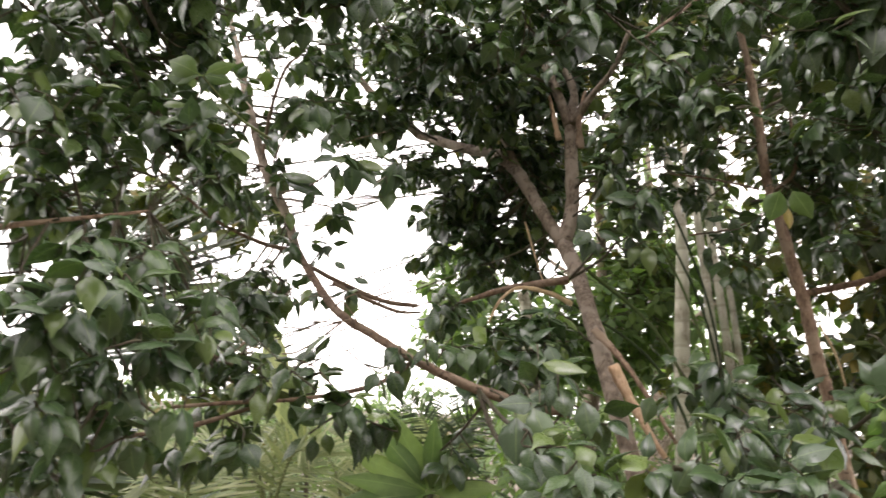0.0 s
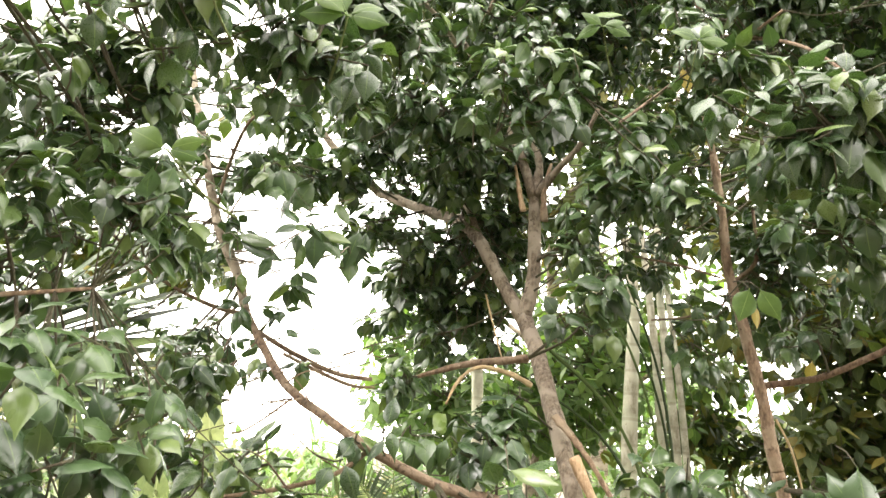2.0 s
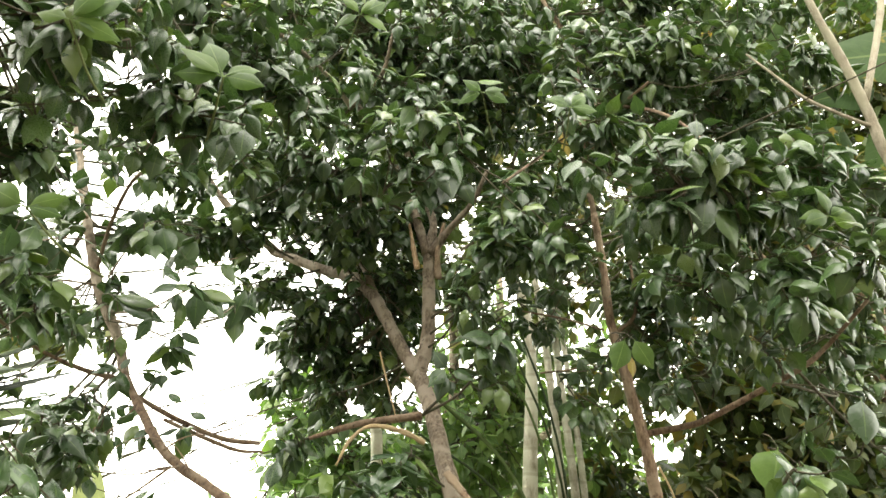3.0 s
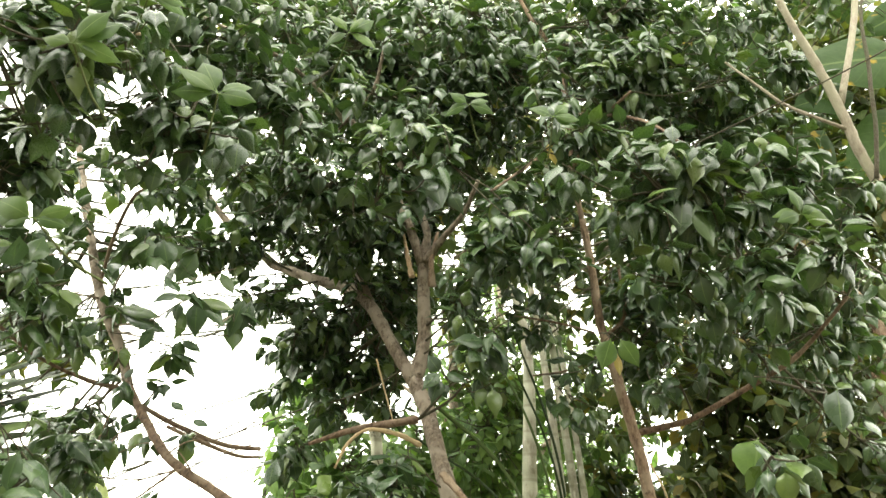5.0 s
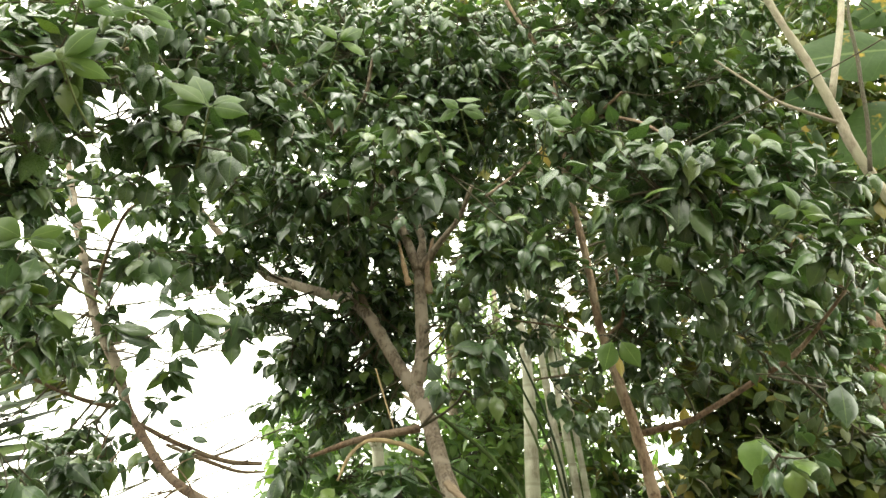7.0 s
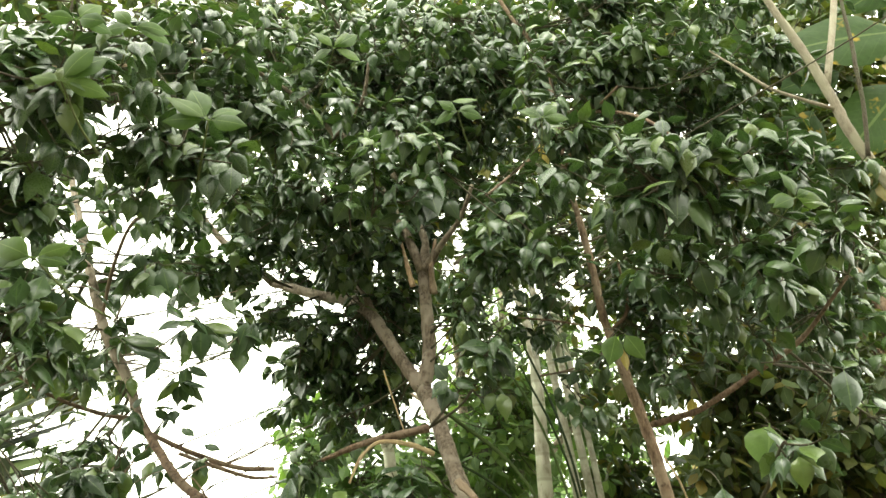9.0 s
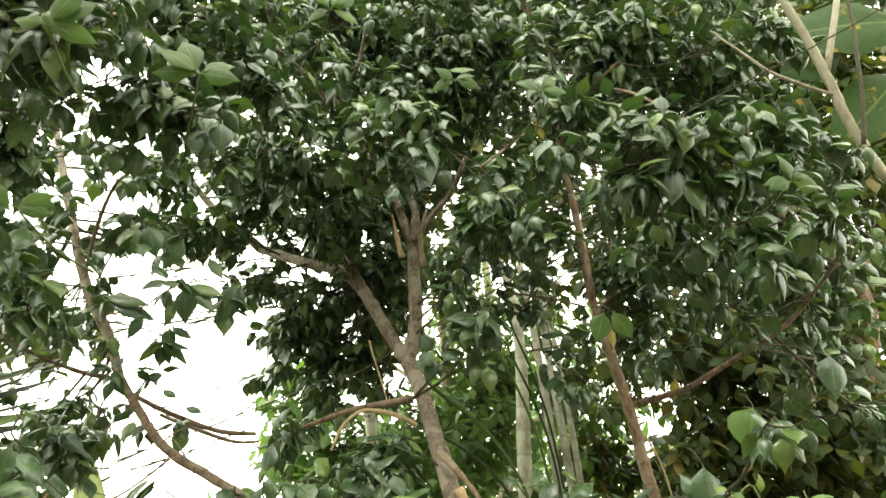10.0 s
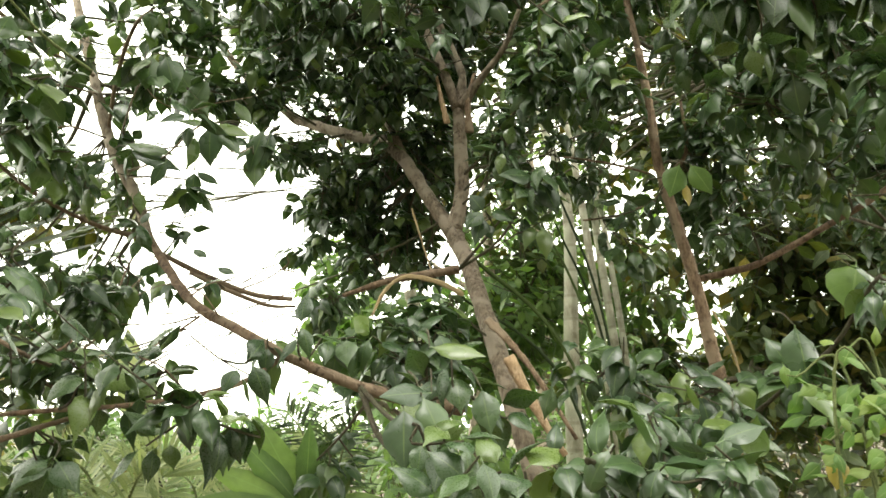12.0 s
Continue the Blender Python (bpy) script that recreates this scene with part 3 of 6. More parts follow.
# Limb added to reach over the yard, bearing leaves that block skylight.
limb(right_tree, [(0.98, 3, 4.0, 0.012), (1.15, 2.4, 4.3, 0.011), (1.3, 1.6, 4.2, 0.009), (1.3, 0.8, 4.0, 0.005)], bark=DARK_BARK)
stick_tree = plant("pale_tree", "pale smooth-barked young tree with very broad leaves", "tree")
Growth(stick_tree, PALE_BARK, BROAD_LEAF, SIMPLE, 0.4)
limb(stick_tree, [(2.75, 2.6, -0.05, 0.023), (2.72, 2.5, 1.2, 0.01932), (2.248, 2.4, 2.418, 0.02024), (2.15, 2.4, 2.6, 0.01932), (2.07, 2.4, 2.813, 0.0184), (2.04, 2.4, 2.979, 0.01748), (1.985, 2.4, 3.187, 0.01656), (1.918, 2.4, 3.386, 0.0138), (1.863, 2.4, 3.578, 0.0138), (1.765, 2.4, 3.917, 0.01104)], True)
limb(stick_tree, [(2.043, 2.4, 3.023, 0.013), (2.252, 2.45, 3.492, 0.013), (2.358, 2.45, 3.898, 0.012)], True)
limb(stick_tree, [(2.231, 2.35, 3.567, 0.006), (2.182, 2.35, 3.385, 0.007), (2.161, 2.35, 3.188, 0.008), (2.137, 2.35, 3.053, 0.008), (2.125, 2.36, 2.908, 0.008), (2.091, 2.38, 2.702, 0.009)], bark=TWIG)
limb(stick_tree, [(2.04, 2.4, 2.912, 0.008), (1.932, 2.42, 2.967, 0.007), (1.85, 2.46, 3.044, 0.007), (1.793, 2.5, 3.147, 0.006), (1.707, 2.55, 3.288, 0.004)], 0.05)

# ---- their leaves ----
OPEN.append((-0.735, 6, 2.899, 0.397))
OPEN.append((-0.518, 6, 2.489, 0.172))
OPEN.append((-1.118, 6, 3.206, 0.223))
OPEN.append((-0.621, 6, 2.835, 0.299))
OPEN.append((-1.375, 6, 3.479, 0.181))
OPEN.append((-1.068, 6, 3.446, 0.159))
OPEN.append((-0.763, 6, 3.461, 0.207))
OPEN.append((-0.774, 6, 2.256, 0.167))
OPEN.append((-1.277, 6, 1.976, 0.202))
OPEN.append((-0.364, 6, 2.183, 0.169))
OPEN.append((-1.865, 6, 2.442, 0.165))
OPEN.append((-2.051, 6, 2.323, 0.236))
OPEN.append((-2.104, 6, 2.813, 0.241))
OPEN.append((-2.36, 6, 2.828, 0.175))
OPEN.append((-1.831, 6, 2.481, 0.152))
OPEN.append((-2.109, 6, 4.123, 0.128))
OPEN.append((-1.927, 6, 4.362, 0.172))
OPEN.append((-1.538, 6, 4.479, 0.123))
OPEN.append((-1.577, 6, 3.898, 0.172))
OPEN.append((-1.962, 6, 5.24, 0.0887))
OPEN.append((-1.543, 6, 5.108, 0.0788))
OPEN.append((-1.998, 6, 4.846, 0.0788))
OPEN.append((-1.638, 6, 4.727, 0.0788))
OPEN.append((-0.108, 6, 4.908, 0.128))
OPEN.append((2.209, 6, 3.594, 0.177))
OPEN.append((2.945, 6, 3.272, 0.118))
OPEN.append((2.882, 6, 2.25, 0.133))
OPEN.append((2.286, 6, 3.784, 0.0985))
OPEN.append((4.553, 6, 6.614, 0.177))
OPEN.append((2.026, 6, 5.314, 0.069))
OPEN.append((3.117, 6, 3.064, 0.0887))
OPEN.append((-0.602, 6, 6.188, 0.118))
OPEN.append((-2.511, 6, 2.776, 0.167))
OPEN.append((-2.232, 6, 2.848, 0.197))
OPEN.append((-1.912, 6, 2.852, 0.197))
OPEN.append((-1.801, 6, 2.635, 0.158))
OPEN.append((-2.153, 6, 2.502, 0.177))
OPEN.append((-1.921, 6, 2.307, 0.128))
OPEN.append((-0.102, 6, 3.855, 0.0788))
OPEN.append((0.519, 6, 3.832, 0.0887))
OPEN.append((1.214, 6, 3.916, 0.069))
OPEN.append((0.096, 6, 3.3, 0.069))
OPEN.append((1.486, 6, 3.491, 0.167))
OPEN.append((1.639, 6, 2.987, 0.148))
OPEN.append((1.343, 6, 2.897, 0.128))
clump(main_tree, (0.179, 3.6, 2.426), (0.272, 0.163, 0.336), 99, 0.085)
clump(main_tree, (-0.03, 3.5, 2.572), (0.152, 0.1, 0.127), 13, 0.085)
clump(main_tree, (0.239, 3.5, 2.05), (0.156, 0.1, 0.108), 13, 0.085)
clump(main_tree, (0.385, 3.4, 2.833), (0.338, 0.125, 0.208), 51, 0.085)
clump(main_tree, (-0.185, 3.4, 2.741), (0.225, 0.1, 0.1), 18, 0.085)
clump(main_tree, (-0.419, 3.2, 2.637), (0.16, 0.1, 0.069), 6, 0.085)
clump(main_tree, (0.155, 3, 2.859), (0.32, 0.123, 0.206), 62, 0.085)
clump(main_tree, (0.501, 2.45, 2.622), (0.221, 0.111, 0.184), 30, 0.088)
clump(main_tree, (0.318, 3.2, 3.635), (0.462, 0.179, 0.299), 140, 0.085)
clump(main_tree, (0.816, 3.2, 3.659), (0.39, 0.184, 0.306), 112, 0.085)
clump(main_tree, (-0.065, 2.6, 2.961), (0.28, 0.156, 0.26), 59, 0.088)
clump(main_tree, (0.804, 2.8, 2.628), (0.193, 0.1, 0.15), 18, 0.088)
clump(main_tree, (0.724, 2.7, 2.093), (0.15, 0.1, 0.103), 10, 0.088)
clump(main_tree, (0.543, 2.9, 1.754), (0.17, 0.1, 0.076), 7, 0.088)
clump(main_tree, (0.137, 3.2, 1.845), (0.146, 0.1, 0.073), 7, 0.085)
clump(main_tree, (0.413, 2.6, 1.641), (0.192, 0.1, 0.112), 16, 0.088)
clump(main_tree, (0.434, 2.2, 1.46), (0.138, 0.1, 0.101), 11, 0.088)
clump(main_tree, (0.341, 1.95, 1.398), (0.073, 0.1, 0.052), 2, 0.074)
clump(main_tree, (0.426, 1.8, 1.313), (0.12, 0.1, 0.046), 5, 0.074)
clump(main_tree, (0.154, 2.5, 1.613), (0.074, 0.1, 0.051), 2, 0.088)
clump(main_tree, (-0.162, 2.45, 2.118), (0.04, 0.1, 0.029), 1, 0.088, True)
clump(main_tree, (-0.192, 2.5, 1.992), (0.029, 0.1, 0.024), 1, 0.088, True)
clump(main_tree, (-0.067, 2.6, 2.136), (0.031, 0.1, 0.026), 1, 0.088, True)
clump(main_tree, (-0.287, 2.4, 2.254), (0.048, 0.1, 0.032), 1, 0.088, True)
clump(main_tree, (-0.256, 2.6, 2.303), (0.035, 0.1, 0.035), 1, 0.088, True)
clump(main_tree, (-0.372, 2.9, 1.978), (0.065, 0.1, 0.046), 2, 0.07)
clump(main_tree, (-0.253, 2.9, 1.889), (0.073, 0.1, 0.046), 2, 0.07)
clump(main_tree, (-0.401, 2.8, 1.801), (0.086, 0.1, 0.069), 4, 0.08)
clump(main_tree, (-0.492, 2.8, 2.117), (0.1, 0.1, 0.072), 3, 0.085)
clump(main_tree, (-0.489, 2.6, 1.772), (0.139, 0.1, 0.085), 9, 0.085)
clump(main_tree, (-0.597, 2.6, 2.141), (0.116, 0.1, 0.133), 8, 0.088)
clump(main_tree, (-0.574, 2.7, 2.345), (0.162, 0.1, 0.072), 5, 0.088)
clump(main_tree, (-0.137, 2.3, 1.525), (0.163, 0.1, 0.038), 3, 0.088)
clump(main_tree, (-0.276, 2.2, 1.523), (0.103, 0.1, 0.04), 2, 0.088)
clump(main_tree, (-0.06, 2.15, 1.405), (0.16, 0.1, 0.05), 4, 0.085)
clump(main_tree, (-0.33, 2.2, 1.36), (0.14, 0.1, 0.06), 6, 0.085)
clump(main_tree, (-0.245, 2.1, 1.456), (0.085, 0.1, 0.053), 2, 0.088)
clump(main_tree, (0.51, 3.6, 4.218), (0.904, 0.213, 0.355), 140, 0.085)
clump(main_tree, (0.286, 3.5, 3.409), (0.571, 0.189, 0.314), 78, 0.085)
clump(main_tree, (0.773, 3.3, 3.391), (0.331, 0.199, 0.331), 64, 0.085)
clump(main_tree, (-0.139, 3.2, 2.947), (0.267, 0.102, 0.17), 26, 0.085)
clump(main_tree, (0.772, 3, 2.38), (0.132, 0.1, 0.154), 8, 0.088)
clump(main_tree, (-0.091, 3, 3.614), (0.326, 0.136, 0.226), 37, 0.085)
clump(main_tree, (0.3, 2.7, 1.541), (0.115, 0.1, 0.082), 5, 0.088)
clump(main_tree, (0.652, 2.4, 1.219), (0.227, 0.1, 0.085), 10, 0.088)
clump(main_tree, (0.152, 2.6, 1.32), (0.135, 0.1, 0.09), 4, 0.088)
clump(main_tree, (-0.468, 2.9, 2.546), (0.292, 0.1, 0.082), 13, 0.088)
clump(main_tree, (-0.257, 3.2, 2.628), (0.232, 0.1, 0.116), 16, 0.085)
clump(main_tree, (-0.113, 3.4, 2.48), (0.136, 0.1, 0.113), 8, 0.085)
clump(main_tree, (0.111, 3.5, 2.45), (0.19, 0.114, 0.214), 21, 0.085)
clump(main_tree, (0.22, 3.4, 2.755), (0.308, 0.128, 0.213), 43, 0.085)
clump(main_tree, (0.492, 3.6, 2.645), (0.23, 0.138, 0.255), 30, 0.085)
clump(main_tree, (0.487, 3.6, 2.07), (0.099, 0.1, 0.123), 6, 0.085)
clump(main_tree, (0.69, 3, 2.335), (0.165, 0.1, 0.145), 13, 0.088)
clump(main_tree, (0.73, 2.7, 2.087), (0.126, 0.1, 0.072), 4, 0.088)
clump(main_tree, (0.845, 3, 2.695), (0.258, 0.116, 0.193), 30, 0.088)
clump(main_tree, (0.965, 2.7, 2.491), (0.095, 0.1, 0.095), 4, 0.088)
clump(main_tree, (-0.501, 3.2, 2.93), (0.267, 0.1, 0.146), 20, 0.085)
clump(main_tree, (-0.184, 3.4, 2.966), (0.284, 0.108, 0.181), 26, 0.085)
clump(main_tree, (-0.317, 3.4, 2.671), (0.152, 0.1, 0.076), 4, 0.085)
clump(main_tree, (0.098, 3.6, 2.309), (0.13, 0.1, 0.182), 12, 0.085)
clump(main_tree, (-0.653, 3.3, 1.811), (0.115, 0.1, 0.138), 8, 0.085)
clump(main_tree, (0.768, 2.8, 2.508), (0.197, 0.1, 0.158), 17, 0.088)
clump(main_tree, (1.118, 3.4, 4.122), (0.344, 0.169, 0.281), 56, 0.085)
clump(main_tree, (0.076, 3.4, 4.062), (0.387, 0.125, 0.208), 47, 0.085)
clump(main_tree, (0.64, 2.8, 3.597), (0.318, 0.103, 0.171), 26, 0.088)
clump(main_tree, (0.437, 2.9, 3.175), (0.259, 0.127, 0.212), 26, 0.088)
clump(main_tree, (0.8, 4.6, 4.9), (1.1, 0.7, 0.4), 64, 0.088)
clump(main_tree, (-0.603, 3.3, 2.828), (0.265, 0.1, 0.096), 4, 0.085)
clump(main_tree, (-0.501, 3.3, 2.687), (0.099, 0.1, 0.148), 5, 0.085)
clump(main_tree, (-0.712, 2.8, 2.344), (0.114, 0.1, 0.104), 6, 0.088)
clump(main_tree, (-0.618, 3, 1.831), (0.106, 0.1, 0.077), 4, 0.08)
clump(main_tree, (-0.771, 2.9, 1.915), (0.103, 0.1, 0.065), 3, 0.085)
clump(main_tree, (-0.689, 3.2, 2.582), (0.136, 0.1, 0.091), 5, 0.085)
clump(main_tree, (-0.196, 2.3, 1.534), (0.062, 0.1, 0.019), 1, 0.088, True)
clump(main_tree, (-0.051, 2.35, 1.534), (0.091, 0.1, 0.026), 1, 0.088, True)
clump(main_tree, (-0.325, 2.3, 1.561), (0.061, 0.1, 0.031), 1, 0.088, True)
clump(main_tree, (0.033, 2.45, 1.6), (0.042, 0.1, 0.021), 1, 0.088, True)
clump(main_tree, (0.104, 2.4, 1.602), (0.041, 0.1, 0.035), 1, 0.088, True)
clump(main_tree, (-0.39, 2.9, 1.932), (0.046, 0.1, 0.037), 1, 0.07, True)
clump(main_tree, (-0.322, 2.9, 1.998), (0.034, 0.1, 0.028), 1, 0.07, True)
clump(main_tree, (-0.498, 2.85, 1.982), (0.072, 0.1, 0.054), 1, 0.08)
clump(main_tree, (-0.548, 2.8, 2.06), (0.071, 0.1, 0.045), 1, 0.085)
clump(main_tree, (0.413, 3.8, 2.262), (0.158, 0.1, 0.158), 18, 0.085)
clump(main_tree, (0.582, 3.8, 2.505), (0.162, 0.1, 0.162), 15, 0.085)
clump(main_tree, (0.289, 3.8, 2.194), (0.13, 0.1, 0.156), 12, 0.085)
clump(main_tree, (0.147, 3.8, 2.907), (0.376, 0.139, 0.231), 57, 0.085)
clump(main_tree, (0.499, 3.8, 2.709), (0.201, 0.121, 0.201), 23, 0.085)
clump(main_tree, (0.608, 3.6, 3.063), (0.326, 0.147, 0.245), 52, 0.085)
clump(main_tree, (0.358, 3.8, 2.61), (0.281, 0.135, 0.224), 37, 0.085)
clump(main_tree, (0.95, 3.4, 2.483), (0.17, 0.102, 0.195), 17, 0.085)
clump(main_tree, (-0.67, 3, 2.245), (0.091, 0.1, 0.109), 5, 0.085)
clump(main_tree, (-0.6, 3.1, 2.501), (0.117, 0.1, 0.078), 5, 0.085)
clump(main_tree, (-0.226, 2.2, 1.469), (0.138, 0.1, 0.04), 3, 0.088)
clump(main_tree, (-0.025, 2.25, 1.452), (0.122, 0.1, 0.043), 3, 0.088)
clump(main_tree, (-0.476, 2.7, 1.719), (0.092, 0.1, 0.061), 3, 0.085)
clump(main_tree, (-0.485, 2.9, 1.87), (0.069, 0.1, 0.069), 3, 0.08)
clump(main_tree, (-0.623, 2.7, 2.031), (0.085, 0.1, 0.068), 3, 0.088)
clump(main_tree, (-0.476, 2.9, 2.069), (0.047, 0.1, 0.047), 1, 0.08, True)
clump(main_tree, (-0.489, 2.9, 2.245), (0.058, 0.1, 0.048), 1, 0.085, True)
clump(main_tree, (-0.567, 2.9, 2.324), (0.058, 0.1, 0.049), 1, 0.085, True)
clump(main_tree, (-0.316, 2.85, 1.81), (0.044, 0.1, 0.044), 1, 0.075, True)
clump(main_tree, (-0.17, 2.9, 1.801), (0.055, 0.1, 0.027), 1, 0.075, True)
clump(main_tree, (-0.252, 3.95, 3.378), (0.187, 0.15, 0.187), 11, 0.088)
clump(main_tree, (0.396, 3.95, 3.392), (0.234, 0.15, 0.234), 17, 0.088)
clump(main_tree, (0.663, 3.95, 3.701), (0.249, 0.15, 0.249), 19, 0.088)
clump(main_tree, (0.334, 3.95, 3.966), (0.249, 0.15, 0.249), 19, 0.088)
clump(main_tree, (0.824, 3.95, 4.243), (0.28, 0.15, 0.28), 24, 0.088)
clump(main_tree, (0.581, 3.95, 3.147), (0.187, 0.15, 0.187), 11, 0.088)
clump(main_tree, (1.071, 3.95, 3.715), (0.249, 0.15, 0.249), 19, 0.088)
clump(main_tree, (1.105, 3.95, 3.297), (0.218, 0.15, 0.218), 15, 0.088)
clump(main_tree, (-0.091, 3.95, 3.139), (0.156, 0.15, 0.156), 7, 0.088)
clump(main_tree, (-0.001, 3.95, 4.155), (0.218, 0.15, 0.218), 15, 0.088)
clump(main_tree, (0.406, 3.95, 4.482), (0.249, 0.15, 0.249), 19, 0.088)
clump(main_tree, (-0.103, 3.95, 2.751), (0.14, 0.15, 0.14), 6, 0.088)
clump(main_tree, (0.115, 3.95, 2.626), (0.156, 0.15, 0.156), 7, 0.088)
clump(main_tree, (-0.314, 3.95, 3.897), (0.187, 0.15, 0.187), 11, 0.088)
clump(main_tree, (-0.949, 3.4, 2.384), (0.131, 0.131, 0.131), 6, 0.085, True)
clump(main_tree, (-0.706, 3.4, 2.333), (0.0786, 0.0786, 0.0786), 2, 0.085, True)
clump(main_tree, (-0.761, 3.4, 1.85), (0.131, 0.131, 0.131), 6, 0.085, True)
clump(main_tree, (-0.89, 3.4, 1.795), (0.131, 0.131, 0.131), 6, 0.085, True)
clump(main_tree, (-0.59, 3.4, 1.927), (0.0681, 0.0681, 0.0681), 2, 0.085, True)
clump(main_tree, (-0.717, 3.4, 1.963), (0.0786, 0.0786, 0.0786), 2, 0.085, True)
clump(main_tree, (-1.055, 3.4, 2.505), (0.131, 0.131, 0.131), 6, 0.085, True)
clump(main_tree, (0.272, 3.8, 2.575), (0.149, 0.149, 0.149), 6, 0.088)
clump(main_tree, (0.436, 3.8, 2.344), (0.119, 0.119, 0.119), 4, 0.088)
clump(main_tree, (0.22, 3.8, 2.348), (0.134, 0.134, 0.134), 5, 0.088)
clump(main_tree, (0.541, 3.8, 2.177), (0.0894, 0.0894, 0.0894), 2, 0.088)
clump(main_tree, (0.083, 3.8, 2.462), (0.119, 0.119, 0.119), 4, 0.088)
# Crown top added above the view so that it shades the leaves below.
clump(main_tree, (0.551, 3.1, 4.459), (0.352, 0.133, 0.352), 28, 0.088)
clump(main_tree, (-0.21, 3.1, 4.379), (0.305, 0.133, 0.305), 21, 0.088)
clump(main_tree, (1.348, 3.1, 4.543), (0.305, 0.133, 0.305), 21, 0.088)
clump(main_tree, (-0.831, 3.4, 2.311), (0.105, 0.105, 0.105), 6, 0.075, True)
clump(main_tree, (-0.692, 3.4, 2.228), (0.0681, 0.0681, 0.0681), 2, 0.075, True)
clump(main_tree, (-0.926, 3.4, 2.244), (0.089, 0.089, 0.089), 4, 0.075, True)
clump(main_tree, (-0.7, 3.4, 1.984), (0.089, 0.089, 0.089), 4, 0.075, True)
clump(main_tree, (-0.794, 3.4, 1.934), (0.0786, 0.0786, 0.0786), 3, 0.075, True)
clump(main_tree, (0.38, 3.75, 2.415), (0.132, 0.132, 0.132), 5, 0.085)
clump(main_tree, (0.274, 3.75, 2.226), (0.117, 0.117, 0.117), 4, 0.085)
clump(main_tree, (0.514, 3.75, 2.302), (0.103, 0.103, 0.103), 3, 0.085)
clump(main_tree, (0.604, 3.75, 2.556), (0.0881, 0.0881, 0.0881), 2, 0.085)
clump(main_tree, (-1.357, 3.7, 2.174), (0.173, 0.159, 0.173), 12, 0.08, True)
clump(main_tree, (-1.639, 3.7, 2.388), (0.173, 0.159, 0.173), 12, 0.08, True)
clump(main_tree, (-1.125, 3.7, 2.04), (0.116, 0.116, 0.116), 5, 0.08, True)
clump(main_tree, (-1.28, 3.7, 2.396), (0.144, 0.144, 0.144), 8, 0.08, True)
finish(main_tree)
clump(left_tree, (-0.195, 1.9, 2.378), (0.241, 0.1, 0.127), 30, 0.074)
clump(left_tree, (-0.337, 1.75, 2.442), (0.209, 0.1, 0.14), 34, 0.074)
clump(left_tree, (-0.549, 2.2, 2.493), (0.178, 0.1, 0.104), 14, 0.078)
clump(left_tree, (-0.244, 2.3, 2.958), (0.263, 0.1, 0.14), 32, 0.078)
clump(left_tree, (-0.382, 1.9, 2.06), (0.057, 0.1, 0.057), 1, 0.074)
clump(left_tree, (-0.597, 1.8, 1.91), (0.169, 0.1, 0.124), 17, 0.074)
clump(left_tree, (-0.436, 1.6, 1.538), (0.124, 0.1, 0.098), 11, 0.074)
clump(left_tree, (-0.379, 1.7, 1.422), (0.151, 0.1, 0.094), 14, 0.074)
clump(left_tree, (-0.407, 2, 1.499), (0.084, 0.1, 0.048), 2, 0.078)
clump(left_tree, (-0.445, 2.2, 1.327), (0.133, 0.1, 0.066), 5, 0.078)
clump(left_tree, (-0.699, 1.9, 2.205), (0.19, 0.1, 0.101), 15, 0.074)
clump(left_tree, (-0.648, 2.3, 2.355), (0.209, 0.1, 0.129), 17, 0.078)
clump(left_tree, (-0.551, 2.6, 2.643), (0.275, 0.1, 0.11), 9, 0.078)
clump(left_tree, (-0.603, 2.6, 3.121), (0.477, 0.155, 0.258), 59, 0.078)
clump(left_tree, (-0.352, 2, 1.719), (0.066, 0.1, 0.099), 4, 0.078)
clump(left_tree, (-0.901, 2.2, 1.834), (0.159, 0.1, 0.173), 15, 0.078)
clump(left_tree, (-0.605, 1.9, 1.309), (0.153, 0.1, 0.098), 9, 0.074)
clump(left_tree, (-0.561, 2, 1.925), (0.141, 0.1, 0.09), 7, 0.078)
clump(left_tree, (-0.738, 2.6, 2.334), (0.167, 0.1, 0.13), 5, 0.078)
clump(left_tree, (-0.459, 2.1, 2.836), (0.277, 0.1, 0.092), 17, 0.078)
clump(left_tree, (-0.092, 1.85, 2.399), (0.088, 0.1, 0.063), 3, 0.074)
clump(left_tree, (-0.277, 1.7, 2.38), (0.1, 0.1, 0.056), 4, 0.074)
clump(left_tree, (-0.163, 2.4, 3.177), (0.229, 0.1, 0.115), 17, 0.078)
clump(left_tree, (-1.125, 2.4, 2.324), (0.205, 0.123, 0.205), 27, 0.078)
clump(left_tree, (-0.683, 1.9, 1.846), (0.132, 0.1, 0.072), 5, 0.074)
clump(left_tree, (-0.451, 1.75, 1.679), (0.073, 0.1, 0.082), 5, 0.074)
clump(left_tree, (-0.587, 1.9, 1.992), (0.122, 0.1, 0.061), 6, 0.074)
clump(left_tree, (-0.439, 1.8, 1.531), (0.083, 0.1, 0.073), 5, 0.074)
clump(left_tree, (-0.655, 2.3, 2.359), (0.166, 0.1, 0.09), 9, 0.078)
clump(left_tree, (-0.694, 2, 1.438), (0.156, 0.1, 0.144), 16, 0.078)
clump(left_tree, (-0.454, 2, 1.403), (0.13, 0.1, 0.083), 7, 0.078)
clump(left_tree, (-0.88, 2.4, 2.33), (0.255, 0.1, 0.153), 25, 0.078)
clump(left_tree, (-0.627, 2.6, 2.499), (0.131, 0.1, 0.15), 5, 0.078)
